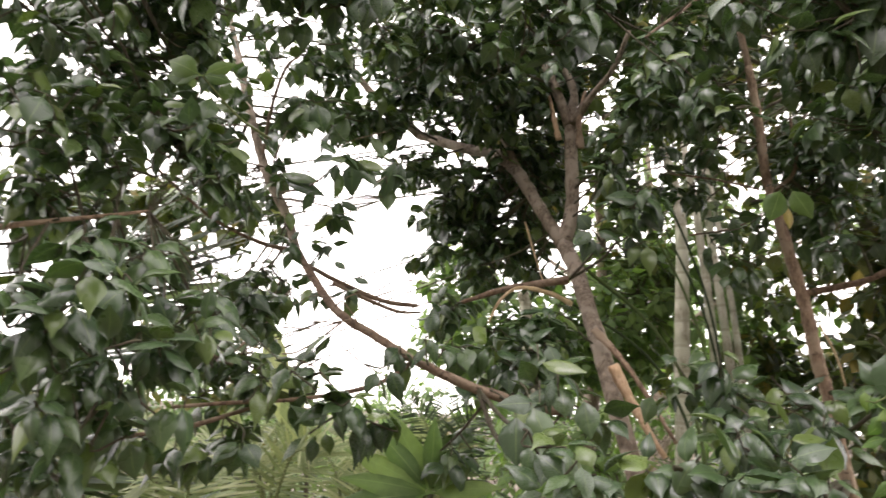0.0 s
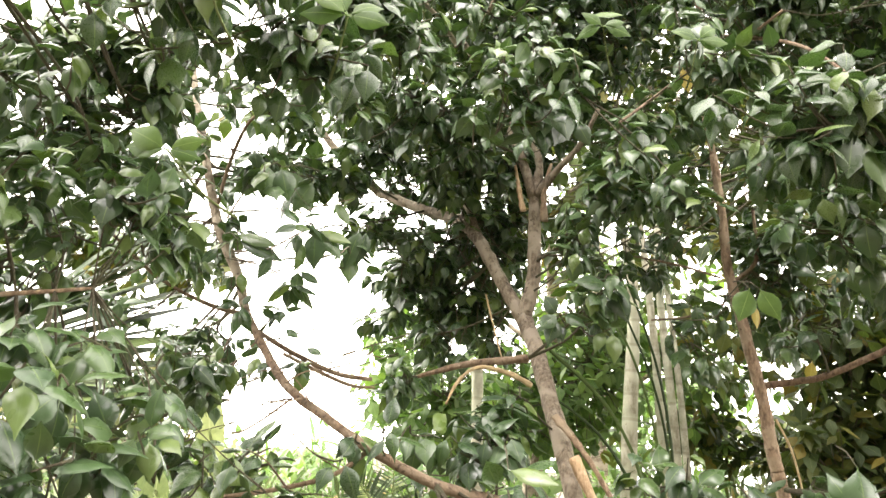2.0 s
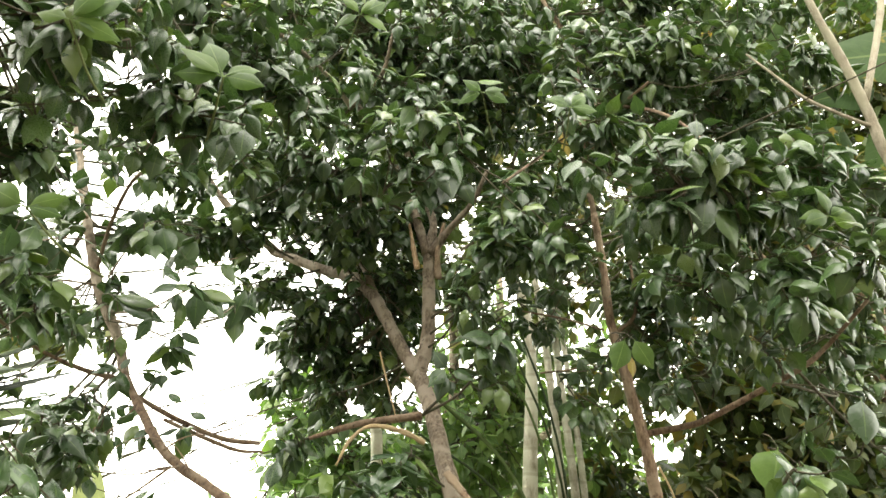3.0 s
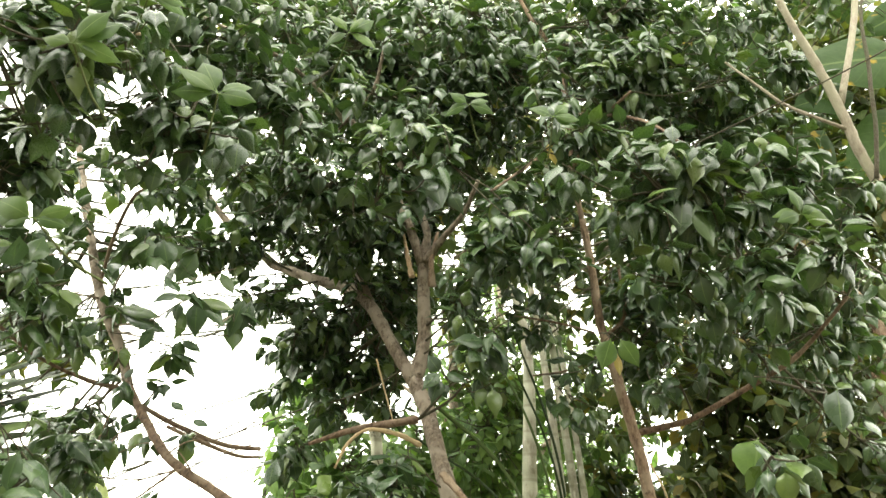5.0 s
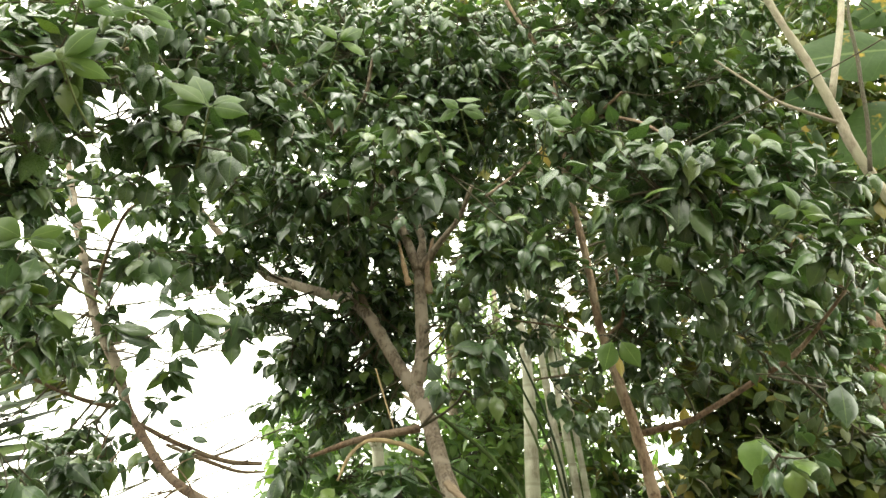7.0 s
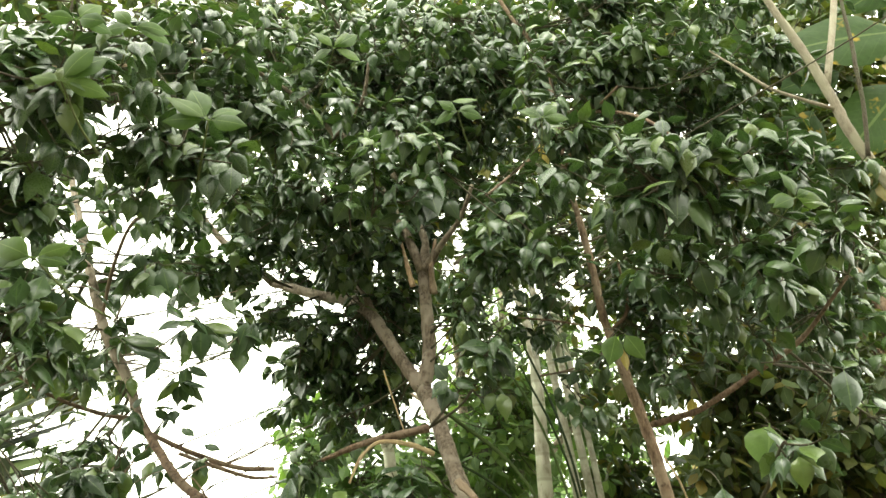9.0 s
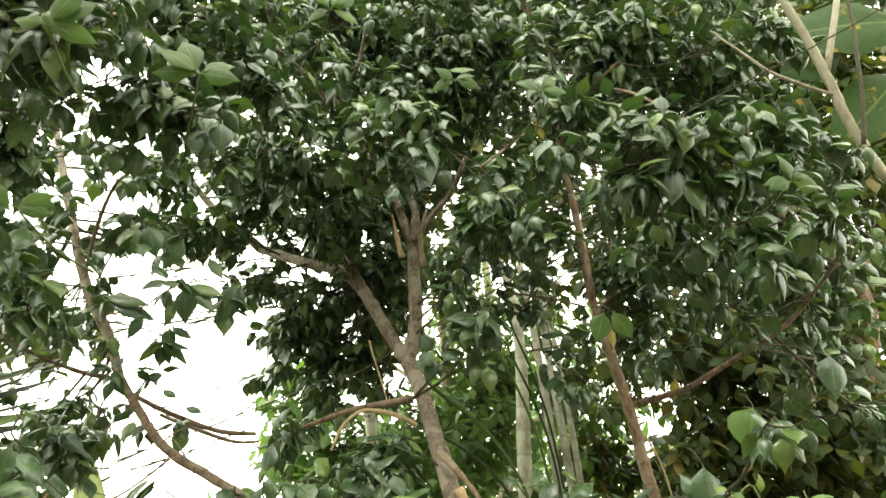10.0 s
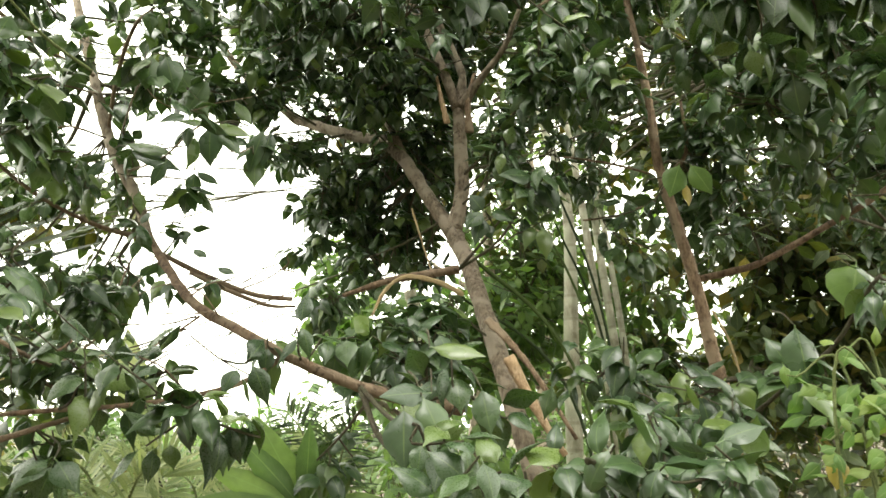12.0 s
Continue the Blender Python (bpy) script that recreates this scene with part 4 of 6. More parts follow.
clump(left_tree, (-0.878, 2.2, 1.717), (0.128, 0.1, 0.085), 4, 0.078)
clump(left_tree, (-0.388, 2.5, 2.537), (0.157, 0.1, 0.078), 7, 0.078)
clump(left_tree, (-0.086, 2.6, 2.617), (0.132, 0.1, 0.094), 6, 0.078)
clump(left_tree, (-0.467, 1.9, 2.601), (0.118, 0.1, 0.066), 5, 0.074)
clump(left_tree, (-0.923, 2.2, 2.504), (0.117, 0.1, 0.102), 8, 0.078)
clump(left_tree, (-0.918, 2.4, 2.64), (0.148, 0.1, 0.099), 8, 0.078)
clump(left_tree, (-0.235, 1.75, 1.56), (0.1, 0.1, 0.032), 2, 0.074, True)
clump(left_tree, (-0.301, 1.65, 1.516), (0.045, 0.1, 0.041), 2, 0.074, True)
clump(left_tree, (-0.347, 1.65, 1.61), (0.05, 0.1, 0.067), 2, 0.074, True)
clump(left_tree, (-0.256, 1.8, 1.591), (0.095, 0.1, 0.038), 3, 0.074, True)
clump(left_tree, (-0.32, 1.75, 1.52), (0.099, 0.1, 0.045), 3, 0.074, True)
clump(left_tree, (-0.316, 1.7, 1.427), (0.083, 0.1, 0.042), 2, 0.074, True)
clump(left_tree, (-0.435, 1.85, 1.983), (0.151, 0.1, 0.054), 5, 0.074, True)
clump(left_tree, (-0.103, 2.1, 1.45), (0.14, 0.1, 0.052), 5, 0.078, True)
clump(main_tree, (-0.514, 2.9, 1.815), (0.084, 0.1, 0.065), 4, 0.085, True)
clump(left_tree, (-0.737, 2.2, 2.478), (0.185, 0.1, 0.114), 12, 0.078, True)
clump(left_tree, (-0.666, 2.2, 2.19), (0.175, 0.1, 0.081), 9, 0.078, True)
clump(left_tree, (-0.746, 2.2, 2.072), (0.082, 0.1, 0.068), 3, 0.078, True)
clump(left_tree, (-0.341, 1.75, 1.659), (0.087, 0.1, 0.052), 3, 0.074, True)
clump(left_tree, (-0.381, 1.95, 1.98), (0.0655, 0.0655, 0.0655), 4, 0.074)
clump(left_tree, (-0.318, 1.95, 2.022), (0.0458, 0.0458, 0.0458), 4, 0.074)
clump(left_tree, (-0.408, 1.95, 2.072), (0.0524, 0.0524, 0.0524), 4, 0.074)
# Unseen overhead clumps, added to keep sky light off the near leaves.
clump(left_tree, (-1.5, 1.3, 3.5), (0.45, 0.4, 0.22), 42, 0.12, True)
clump(left_tree, (-0.8, 1.1, 3.7), (0.45, 0.4, 0.22), 42, 0.12, True)
clump(left_tree, (-1.2, 0.5, 3.4), (0.45, 0.4, 0.22), 42, 0.12, True)
clump(left_tree, (-0.3, 1.6, 3.9), (0.45, 0.4, 0.22), 42, 0.12, True)
clump(left_tree, (-0.5, 0.4, 3.8), (0.45, 0.4, 0.22), 42, 0.12, True)
clump(left_tree, (-1.9, 0.9, 2.9), (0.45, 0.4, 0.22), 42, 0.12, True)
clump(left_tree, (-0.432, 2.1, 1.971), (0.0578, 0.0578, 0.0578), 2, 0.08, True)
clump(left_tree, (-0.377, 2.1, 1.99), (0.0433, 0.0433, 0.0433), 2, 0.08, True)
clump(left_tree, (-0.626, 2.3, 2.605), (0.065, 0.065, 0.065), 2, 0.08, True)
clump(left_tree, (-0.558, 2.3, 2.462), (0.0585, 0.0585, 0.0585), 2, 0.08, True)
clump(left_tree, (-0.609, 2.3, 2.427), (0.0488, 0.0488, 0.0488), 2, 0.08, True)
clump(left_tree, (-0.594, 1.95, 1.833), (0.0655, 0.0655, 0.0655), 2, 0.078, True)
clump(left_tree, (-0.6, 1.95, 1.731), (0.072, 0.072, 0.072), 2, 0.078, True)
clump(left_tree, (-0.495, 1.95, 1.697), (0.0589, 0.0589, 0.0589), 2, 0.078, True)
clump(left_tree, (-0.448, 2.3, 1.543), (0.0732, 0.0732, 0.0732), 2, 0.08, True)
clump(left_tree, (-0.369, 2.3, 1.522), (0.0732, 0.0732, 0.0732), 2, 0.08, True)
clump(left_tree, (-0.445, 2.3, 1.453), (0.0732, 0.0732, 0.0732), 2, 0.08, True)
clump(left_tree, (-0.298, 2.3, 1.488), (0.0488, 0.0488, 0.0488), 2, 0.08, True)
finish(left_tree)
clump(right_tree, (1.037, 2.5, 2.859), (0.203, 0.1, 0.122), 17, 0.088)
clump(right_tree, (1.169, 2.1, 2.438), (0.305, 0.1, 0.16), 46, 0.088)
clump(right_tree, (1.416, 2.7, 3.336), (0.357, 0.157, 0.262), 76, 0.088)
clump(right_tree, (1.926, 2.9, 3.423), (0.288, 0.126, 0.209), 41, 0.088)
clump(right_tree, (1.561, 2.2, 2.586), (0.195, 0.1, 0.142), 21, 0.088)
clump(right_tree, (1.332, 2.4, 2.309), (0.252, 0.1, 0.144), 27, 0.088)
clump(right_tree, (1.412, 2.1, 2.191), (0.171, 0.1, 0.124), 16, 0.088)
clump(right_tree, (1.493, 1.9, 2.16), (0.14, 0.1, 0.126), 9, 0.074)
clump(right_tree, (1.06, 2.45, 2.072), (0.086, 0.1, 0.052), 2, 0.088)
clump(right_tree, (0.952, 2.6, 2.433), (0.117, 0.1, 0.088), 5, 0.088)
clump(right_tree, (1.451, 2.8, 2.082), (0.143, 0.1, 0.102), 7, 0.088)
clump(right_tree, (1.613, 2.6, 2.155), (0.213, 0.1, 0.116), 13, 0.088)
clump(right_tree, (1.301, 2.1, 1.683), (0.109, 0.1, 0.062), 3, 0.088)
clump(right_tree, (1.075, 2.9, 2.013), (0.102, 0.1, 0.112), 5, 0.088)
clump(right_tree, (0.903, 2.5, 1.528), (0.174, 0.1, 0.087), 11, 0.088)
clump(right_tree, (1.094, 2.4, 1.479), (0.122, 0.1, 0.092), 8, 0.088)
clump(right_tree, (0.867, 2.2, 1.368), (0.158, 0.1, 0.092), 10, 0.088)
clump(right_tree, (0.869, 1.9, 1.331), (0.118, 0.1, 0.065), 7, 0.074)
clump(right_tree, (0.664, 2, 1.333), (0.123, 0.1, 0.067), 5, 0.088)
clump(right_tree, (1.222, 2.2, 1.532), (0.077, 0.1, 0.056), 3, 0.088)
clump(right_tree, (1.838, 3.1, 3.296), (0.651, 0.277, 0.461), 142, 0.088)
clump(right_tree, (2.125, 2.9, 2.359), (0.366, 0.165, 0.274), 40, 0.088)
clump(right_tree, (1.346, 3.2, 3.756), (0.346, 0.207, 0.346), 57, 0.088)
clump(right_tree, (1.467, 2.9, 2.33), (0.242, 0.1, 0.154), 14, 0.088)
clump(right_tree, (1.056, 2.6, 1.198), (0.328, 0.1, 0.098), 16, 0.088)
clump(right_tree, (1.642, 3.2, 2.331), (0.215, 0.115, 0.191), 25, 0.088)
clump(right_tree, (1.481, 3, 2.513), (0.178, 0.1, 0.156), 15, 0.088)
clump(right_tree, (1.866, 2.5, 2.326), (0.225, 0.101, 0.168), 23, 0.088)
clump(right_tree, (2.486, 3.4, 2.21), (0.32, 0.128, 0.213), 32, 0.088)
clump(right_tree, (1.049, 2.8, 2.389), (0.079, 0.1, 0.079), 2, 0.088)
clump(right_tree, (1.164, 3, 2.455), (0.168, 0.101, 0.168), 13, 0.088)
clump(right_tree, (1.455, 3, 2.245), (0.225, 0.111, 0.184), 22, 0.088)
clump(right_tree, (1.59, 3, 3.942), (0.424, 0.119, 0.198), 51, 0.088)
clump(right_tree, (2.195, 3, 3.913), (0.26, 0.121, 0.202), 25, 0.088)
clump(right_tree, (1.255, 2.6, 2.561), (0.223, 0.1, 0.122), 14, 0.088)
clump(right_tree, (1.701, 2.5, 2.565), (0.241, 0.1, 0.12), 16, 0.088)
# High roof of leaves, added to block sky light over the lower right.
clump(right_tree, (2.6, 3.0, 4.3), (0.9, 0.9, 0.4), 96, 0.088)
clump(right_tree, (1.6, 2.6, 3.9), (0.7, 0.5, 0.3), 42, 0.088)
clump(right_tree, (1.046, 2.9, 2.821), (0.139, 0.1, 0.115), 7, 0.088)
clump(right_tree, (2.313, 2.9, 1.81), (0.196, 0.118, 0.196), 15, 0.088)
clump(right_tree, (1.232, 2.6, 1.431), (0.102, 0.1, 0.102), 6, 0.088)
clump(right_tree, (1.363, 2.7, 1.575), (0.11, 0.1, 0.091), 4, 0.088)
clump(right_tree, (1.138, 3.3, 2.824), (0.174, 0.104, 0.198), 19, 0.088)
clump(right_tree, (1.527, 3.3, 2.479), (0.147, 0.1, 0.22), 17, 0.088)
clump(right_tree, (1.133, 3.4, 2.464), (0.1, 0.1, 0.149), 5, 0.088)
clump(right_tree, (0.806, 3.2, 2.862), (0.191, 0.1, 0.167), 17, 0.088)
clump(right_tree, (1.979, 2.6, 3.352), (0.214, 0.1, 0.167), 19, 0.088)
clump(right_tree, (0.901, 2.8, 2.807), (0.111, 0.1, 0.111), 6, 0.088)
clump(right_tree, (1.897, 2.3, 2.607), (0.152, 0.1, 0.133), 12, 0.088)
clump(right_tree, (1.519, 3.6, 3.435), (0.196, 0.15, 0.196), 12, 0.088)
clump(right_tree, (1.842, 3.6, 3.823), (0.224, 0.15, 0.224), 16, 0.088)
clump(right_tree, (1.874, 3.6, 3.232), (0.168, 0.15, 0.168), 8, 0.088)
clump(right_tree, (2.445, 3.6, 4.016), (0.252, 0.15, 0.252), 19, 0.088)
clump(right_tree, (2.619, 3.6, 3.545), (0.224, 0.15, 0.224), 16, 0.088)
clump(right_tree, (2.893, 3.6, 3.255), (0.196, 0.15, 0.196), 12, 0.088)
clump(right_tree, (3.04, 3.6, 2.939), (0.168, 0.15, 0.168), 8, 0.088)
clump(right_tree, (2.17, 3.6, 2.932), (0.168, 0.15, 0.168), 8, 0.088)
clump(right_tree, (2.414, 3.6, 2.738), (0.168, 0.15, 0.168), 8, 0.088)
clump(right_tree, (1.425, 3.6, 4), (0.196, 0.15, 0.196), 12, 0.088)
clump(right_tree, (2.934, 3.6, 4.043), (0.168, 0.15, 0.168), 8, 0.088)
clump(right_tree, (1.042, 2.7, 3.297), (0.109, 0.15, 0.109), 4, 0.088)
clump(right_tree, (1.102, 2.7, 3.104), (0.0795, 0.15, 0.0795), 3, 0.088)
# Sparse clumps added overhead, out of view, to dim light from above.
clump(right_tree, (0.5, 1.5, 4.1), (0.45, 0.4, 0.22), 16, 0.12, True)
clump(right_tree, (1.2, 1.5, 3.9), (0.45, 0.4, 0.22), 16, 0.12, True)
clump(right_tree, (1.9, 1.6, 3.7), (0.45, 0.4, 0.22), 16, 0.12, True)
clump(right_tree, (1.5, 0.7, 3.8), (0.45, 0.4, 0.22), 16, 0.12, True)
clump(right_tree, (2.4, 1.4, 3.2), (0.45, 0.4, 0.22), 16, 0.12, True)
clump(right_tree, (0.7, 0.6, 4.2), (0.45, 0.4, 0.22), 16, 0.12, True)
clump(right_tree, (2.3, 0.6, 3.3), (0.45, 0.4, 0.22), 16, 0.12, True)
finish(right_tree)

# ---- trees behind ----
back_tree = plant("background_tree", "bright green bushy tree behind the forked tree", "tree")
Growth(back_tree, BARK, FRESH_LEAF, SIMPLE, 0.4)
shade_tree = plant("shaded_tree", "shaded tree with olive green and yellowing leaves", "tree")
Growth(shade_tree, RED_BARK, SHADE_LEAF, SIMPLE, 0.5)
limb(back_tree, [(1.0, 5.8, -0.05, 0.09), (1.05, 5.8, 1.2, 0.07), (1.15, 5.7, 2.3, 0.05), (1.1, 5.6, 3.2, 0.03)])
limb(back_tree, [(1.02, 5.8, 0.9, 0.05), (0.6, 5.6, 1.4, 0.03), (0.1, 5.4, 1.7, 0.015)])
clump(back_tree, (0.046, 5, 2.043), (0.174, 0.105, 0.314), 31, 0.11)
clump(back_tree, (0.321, 4.6, 1.885), (0.351, 0.173, 0.288), 57, 0.11)
clump(back_tree, (1.224, 5, 2.186), (0.408, 0.245, 0.557), 118, 0.11)
clump(back_tree, (0.656, 5, 1.846), (0.427, 0.192, 0.32), 71, 0.11)
clump(back_tree, (2.175, 5.5, 2.345), (0.558, 0.283, 0.472), 102, 0.11)
limb(shade_tree, [(3.1, 4.4, -0.05, 0.11), (3.415, 4.2, 1.526, 0.052), (3.435, 4.2, 1.997, 0.05), (3.502, 4.2, 2.317, 0.045), (3.575, 4.2, 2.832, 0.04), (3.2, 4.3, 3.4, 0.04)], bark=DARK_BARK)
limb(shade_tree, [(3.506, 4.2, 2.388, 0.023), (3.327, 4.3, 2.829, 0.017), (2.92, 4.4, 3.306, 0.014), (2.49, 4.5, 3.6, 0.01)], bark=DARK_BARK)
limb(shade_tree, [(3.575, 4.2, 2.832, 0.023), (3.973, 4.3, 3.422, 0.018), (4.338, 4.4, 4.384, 0.015)], bark=DARK_BARK)
clump(shade_tree, (2.609, 4.2, 2.463), (0.735, 0.321, 0.534), 143, 0.12)
clump(shade_tree, (2.995, 4, 2.108), (0.468, 0.281, 0.53), 108, 0.12)
clump(shade_tree, (3.055, 4.5, 5.053), (0.897, 0.458, 0.763), 237, 0.11)
clump(shade_tree, (3.591, 4.5, 3.641), (0.734, 0.416, 0.693), 185, 0.12)
clump(shade_tree, (1.337, 5, 5.311), (0.852, 0.369, 0.615), 159, 0.11)
clump(shade_tree, (-0.097, 5, 4.595), (0.561, 0.337, 0.561), 68, 0.11)
clump(shade_tree, (2.555, 4.2, 1.639), (0.58, 0.251, 0.419), 106, 0.12)
clump(shade_tree, (3.316, 4.2, 1.853), (0.508, 0.305, 0.609), 135, 0.12)
clump(back_tree, (1.803, 6, 3.102), (0.711, 0.398, 0.663), 102, 0.11)
clump(shade_tree, (2.54, 5.2, 4.274), (0.936, 0.561, 0.936), 159, 0.12)
clump(shade_tree, (2.461, 5.5, 1.853), (0.853, 0.205, 0.341), 106, 0.12)
clump(shade_tree, (2.699, 4.4, 2.379), (0.457, 0.19, 0.317), 42, 0.12)
clump(shade_tree, (2.56, 4.2, 1.93), (0.425, 0.176, 0.294), 36, 0.12)
clump(shade_tree, (3.516, 4.6, 3.47), (0.637, 0.382, 0.637), 118, 0.12)
clump(back_tree, (-0.012, 5.2, 2.213), (0.183, 0.11, 0.22), 16, 0.11)
clump(back_tree, (1.054, 5.2, 1.892), (0.531, 0.137, 0.228), 47, 0.11)
clump(shade_tree, (4.179, 5, 2.286), (0.634, 0.304, 0.507), 117, 0.12)
clump(shade_tree, (3.385, 4.8, 1.808), (0.656, 0.185, 0.309), 74, 0.12)
clump(shade_tree, (4.02, 4.2, 4.209), (0.41, 0.246, 0.82), 81, 0.14)
clump(shade_tree, (3.712, 4.4, 4.995), (0.537, 0.322, 0.581), 67, 0.14)
clump(shade_tree, (2.363, 5, 2.495), (0.469, 0.282, 0.469), 48, 0.12)
clump(shade_tree, (0.17, 5.5, 5.455), (1.252, 0.451, 0.751), 204, 0.13)
clump(shade_tree, (1.941, 5.5, 4.853), (0.753, 0.452, 0.753), 105, 0.13)
clump(shade_tree, (2.87, 5, 3.835), (0.885, 0.398, 0.664), 127, 0.13)
clump(shade_tree, (3.886, 4.8, 3.069), (0.58, 0.348, 0.58), 94, 0.13)
clump(shade_tree, (2.354, 5, 5.559), (0.889, 0.356, 0.593), 114, 0.13)
clump(shade_tree, (3.546, 4.8, 4.661), (0.834, 0.389, 0.649), 134, 0.13)
clump(back_tree, (1.623, 5.5, 5.824), (0.849, 0.318, 0.531), 82, 0.12)
clump(back_tree, (3.136, 5.2, 5.566), (0.83, 0.373, 0.622), 75, 0.12)
clump(back_tree, (0.46, 5.5, 4.276), (0.604, 0.251, 0.418), 32, 0.12)
clump(shade_tree, (-1.383, 4.6, 4.847), (0.947, 0.261, 0.434), 76, 0.13)
clump(shade_tree, (-0.46, 5, 4.065), (0.491, 0.196, 0.327), 20, 0.13)
clump(shade_tree, (4.436, 5, 3.151), (0.529, 0.317, 0.617), 101, 0.13)
clump(shade_tree, (3.338, 5, 3.019), (0.756, 0.302, 0.504), 94, 0.13)
clump(back_tree, (0.116, 5, 2.373), (0.249, 0.1, 0.16), 15, 0.11)
clump(shade_tree, (0.23, 4.9, 3.266), (0.46, 0.207, 0.345), 29, 0.12)
clump(shade_tree, (1.001, 5.2, 3.355), (0.605, 0.363, 0.605), 91, 0.13)
clump(shade_tree, (1.409, 5, 2.61), (0.371, 0.2, 0.334), 27, 0.13)
clump(back_tree, (1.568, 5.6, 2.565), (0.387, 0.232, 0.387), 58, 0.11)
clump(back_tree, (0.909, 5.4, 2.215), (0.358, 0.215, 0.358), 50, 0.11)
clump(shade_tree, (1.977, 5.2, 3.272), (0.455, 0.273, 0.662), 75, 0.13)
clump(shade_tree, (1.253, 5.2, 4.172), (0.51, 0.255, 0.425), 47, 0.13)
clump(shade_tree, (1.818, 5.3, 3.909), (0.363, 0.218, 0.545), 37, 0.13)
clump(shade_tree, (-1.586, 4.8, 3.724), (0.443, 0.133, 0.222), 12, 0.13)
clump(shade_tree, (4.205, 4.2, 5.002), (0.395, 0.237, 0.483), 49, 0.15)
clump(shade_tree, (3.795, 4, 3.705), (0.263, 0.158, 0.451), 32, 0.14)
clump(shade_tree, (3.946, 4.4, 5.547), (0.562, 0.197, 0.328), 44, 0.14)
clump(shade_tree, (-1.703, 4.6, 2.59), (0.566, 0.1, 0.15), 33, 0.11, True)
clump(shade_tree, (-1.812, 4.4, 5.104), (0.613, 0.104, 0.173), 33, 0.13)
clump(shade_tree, (-0.932, 4.6, 5.441), (0.714, 0.113, 0.189), 42, 0.13)
clump(shade_tree, (0.227, 4.8, 5.821), (0.785, 0.125, 0.208), 51, 0.13)
clump(shade_tree, (1.566, 4.8, 6.026), (0.825, 0.131, 0.218), 50, 0.13)
clump(shade_tree, (-1.428, 4.4, 2.423), (0.409, 0.1, 0.126), 27, 0.11, True)
clump(shade_tree, (-1.992, 4.4, 2.647), (0.613, 0.123, 0.204), 43, 0.11, True)
clump(shade_tree, (4.452, 4.4, 5.143), (0.282, 0.15, 0.282), 16, 0.13)
clump(shade_tree, (4, 4.4, 4.354), (0.282, 0.15, 0.282), 16, 0.13)
clump(shade_tree, (4.121, 4.4, 3.864), (0.247, 0.15, 0.247), 12, 0.13)
clump(shade_tree, (3.834, 4.4, 5.102), (0.247, 0.15, 0.247), 12, 0.13)
clump(shade_tree, (3.366, 4.4, 5.183), (0.211, 0.15, 0.211), 9, 0.13)
clump(shade_tree, (2.469, 4.4, 2.251), (0.247, 0.15, 0.247), 12, 0.13)
clump(shade_tree, (2.572, 4.4, 1.917), (0.282, 0.15, 0.282), 16, 0.13)
clump(shade_tree, (3.043, 4.4, 2.031), (0.282, 0.15, 0.282), 16, 0.13)
clump(shade_tree, (3.432, 4.4, 2.296), (0.247, 0.15, 0.247), 12, 0.13)
clump(shade_tree, (2.893, 4.4, 2.451), (0.211, 0.15, 0.211), 9, 0.13)
clump(shade_tree, (2.285, 4.4, 1.741), (0.211, 0.15, 0.211), 9, 0.13)
clump(shade_tree, (3.186, 4.4, 1.764), (0.282, 0.15, 0.282), 16, 0.13)
clump(shade_tree, (3.169, 4.4, 2.745), (0.247, 0.15, 0.247), 12, 0.13)
clump(shade_tree, (3.752, 4.4, 2.897), (0.247, 0.15, 0.247), 12, 0.13)
far_tree = plant("background_tree", "pale green feathery tree standing well behind the others", "tree")
Growth(far_tree, BARK, FRESH_LEAF, LONG, 0.4)
limb(far_tree, [(2.3, 8.8, -0.05, 0.14), (2.35, 8.8, 1.6, 0.11), (2.3, 8.7, 3.0, 0.08), (2.2, 8.6, 4.6, 0.04)])
limb(far_tree, [(2.33, 8.8, 1.8, 0.06), (1.6, 8.6, 2.8, 0.04), (0.9, 8.5, 3.3, 0.015)])
limb(far_tree, [(2.3, 8.8, 2.2, 0.06), (3.2, 8.6, 3.0, 0.04), (4.0, 8.5, 3.6, 0.015)])
clump(far_tree, (1.647, 8.5, 3.819), (0.433, 0.364, 0.433), 16, 0.19, True)
clump(far_tree, (1.816, 8.5, 3.262), (0.506, 0.364, 0.506), 22, 0.19, True)
clump(far_tree, (2.112, 8.5, 2.727), (0.506, 0.364, 0.506), 22, 0.19, True)
clump(far_tree, (1.565, 8.5, 2.493), (0.506, 0.364, 0.506), 22, 0.19, True)
clump(far_tree, (2.163, 8.5, 4.102), (0.433, 0.364, 0.433), 16, 0.19, True)
clump(far_tree, (2.56, 8.5, 3.108), (0.433, 0.364, 0.433), 16, 0.19, True)
clump(far_tree, (2.479, 8.5, 3.664), (0.361, 0.361, 0.361), 11, 0.19, True)
clump(far_tree, (3.053, 8.5, 3.654), (0.325, 0.325, 0.325), 9, 0.19, True)
clump(far_tree, (3.355, 8.5, 3.225), (0.361, 0.361, 0.361), 11, 0.19, True)
clump(far_tree, (3.048, 8.5, 2.565), (0.433, 0.364, 0.433), 16, 0.19, True)
clump(far_tree, (3.402, 8.5, 2.17), (0.433, 0.364, 0.433), 16, 0.19, True)
clump(far_tree, (2.454, 8.5, 2.149), (0.433, 0.364, 0.433), 16, 0.19, True)
clump(far_tree, (0.916, 8.5, 2.275), (0.433, 0.364, 0.433), 16, 0.19, True)
clump(far_tree, (0.357, 8.5, 2.418), (0.433, 0.364, 0.433), 16, 0.19, True)
clump(far_tree, (-0.076, 8.5, 2.616), (0.361, 0.361, 0.361), 11, 0.19, True)
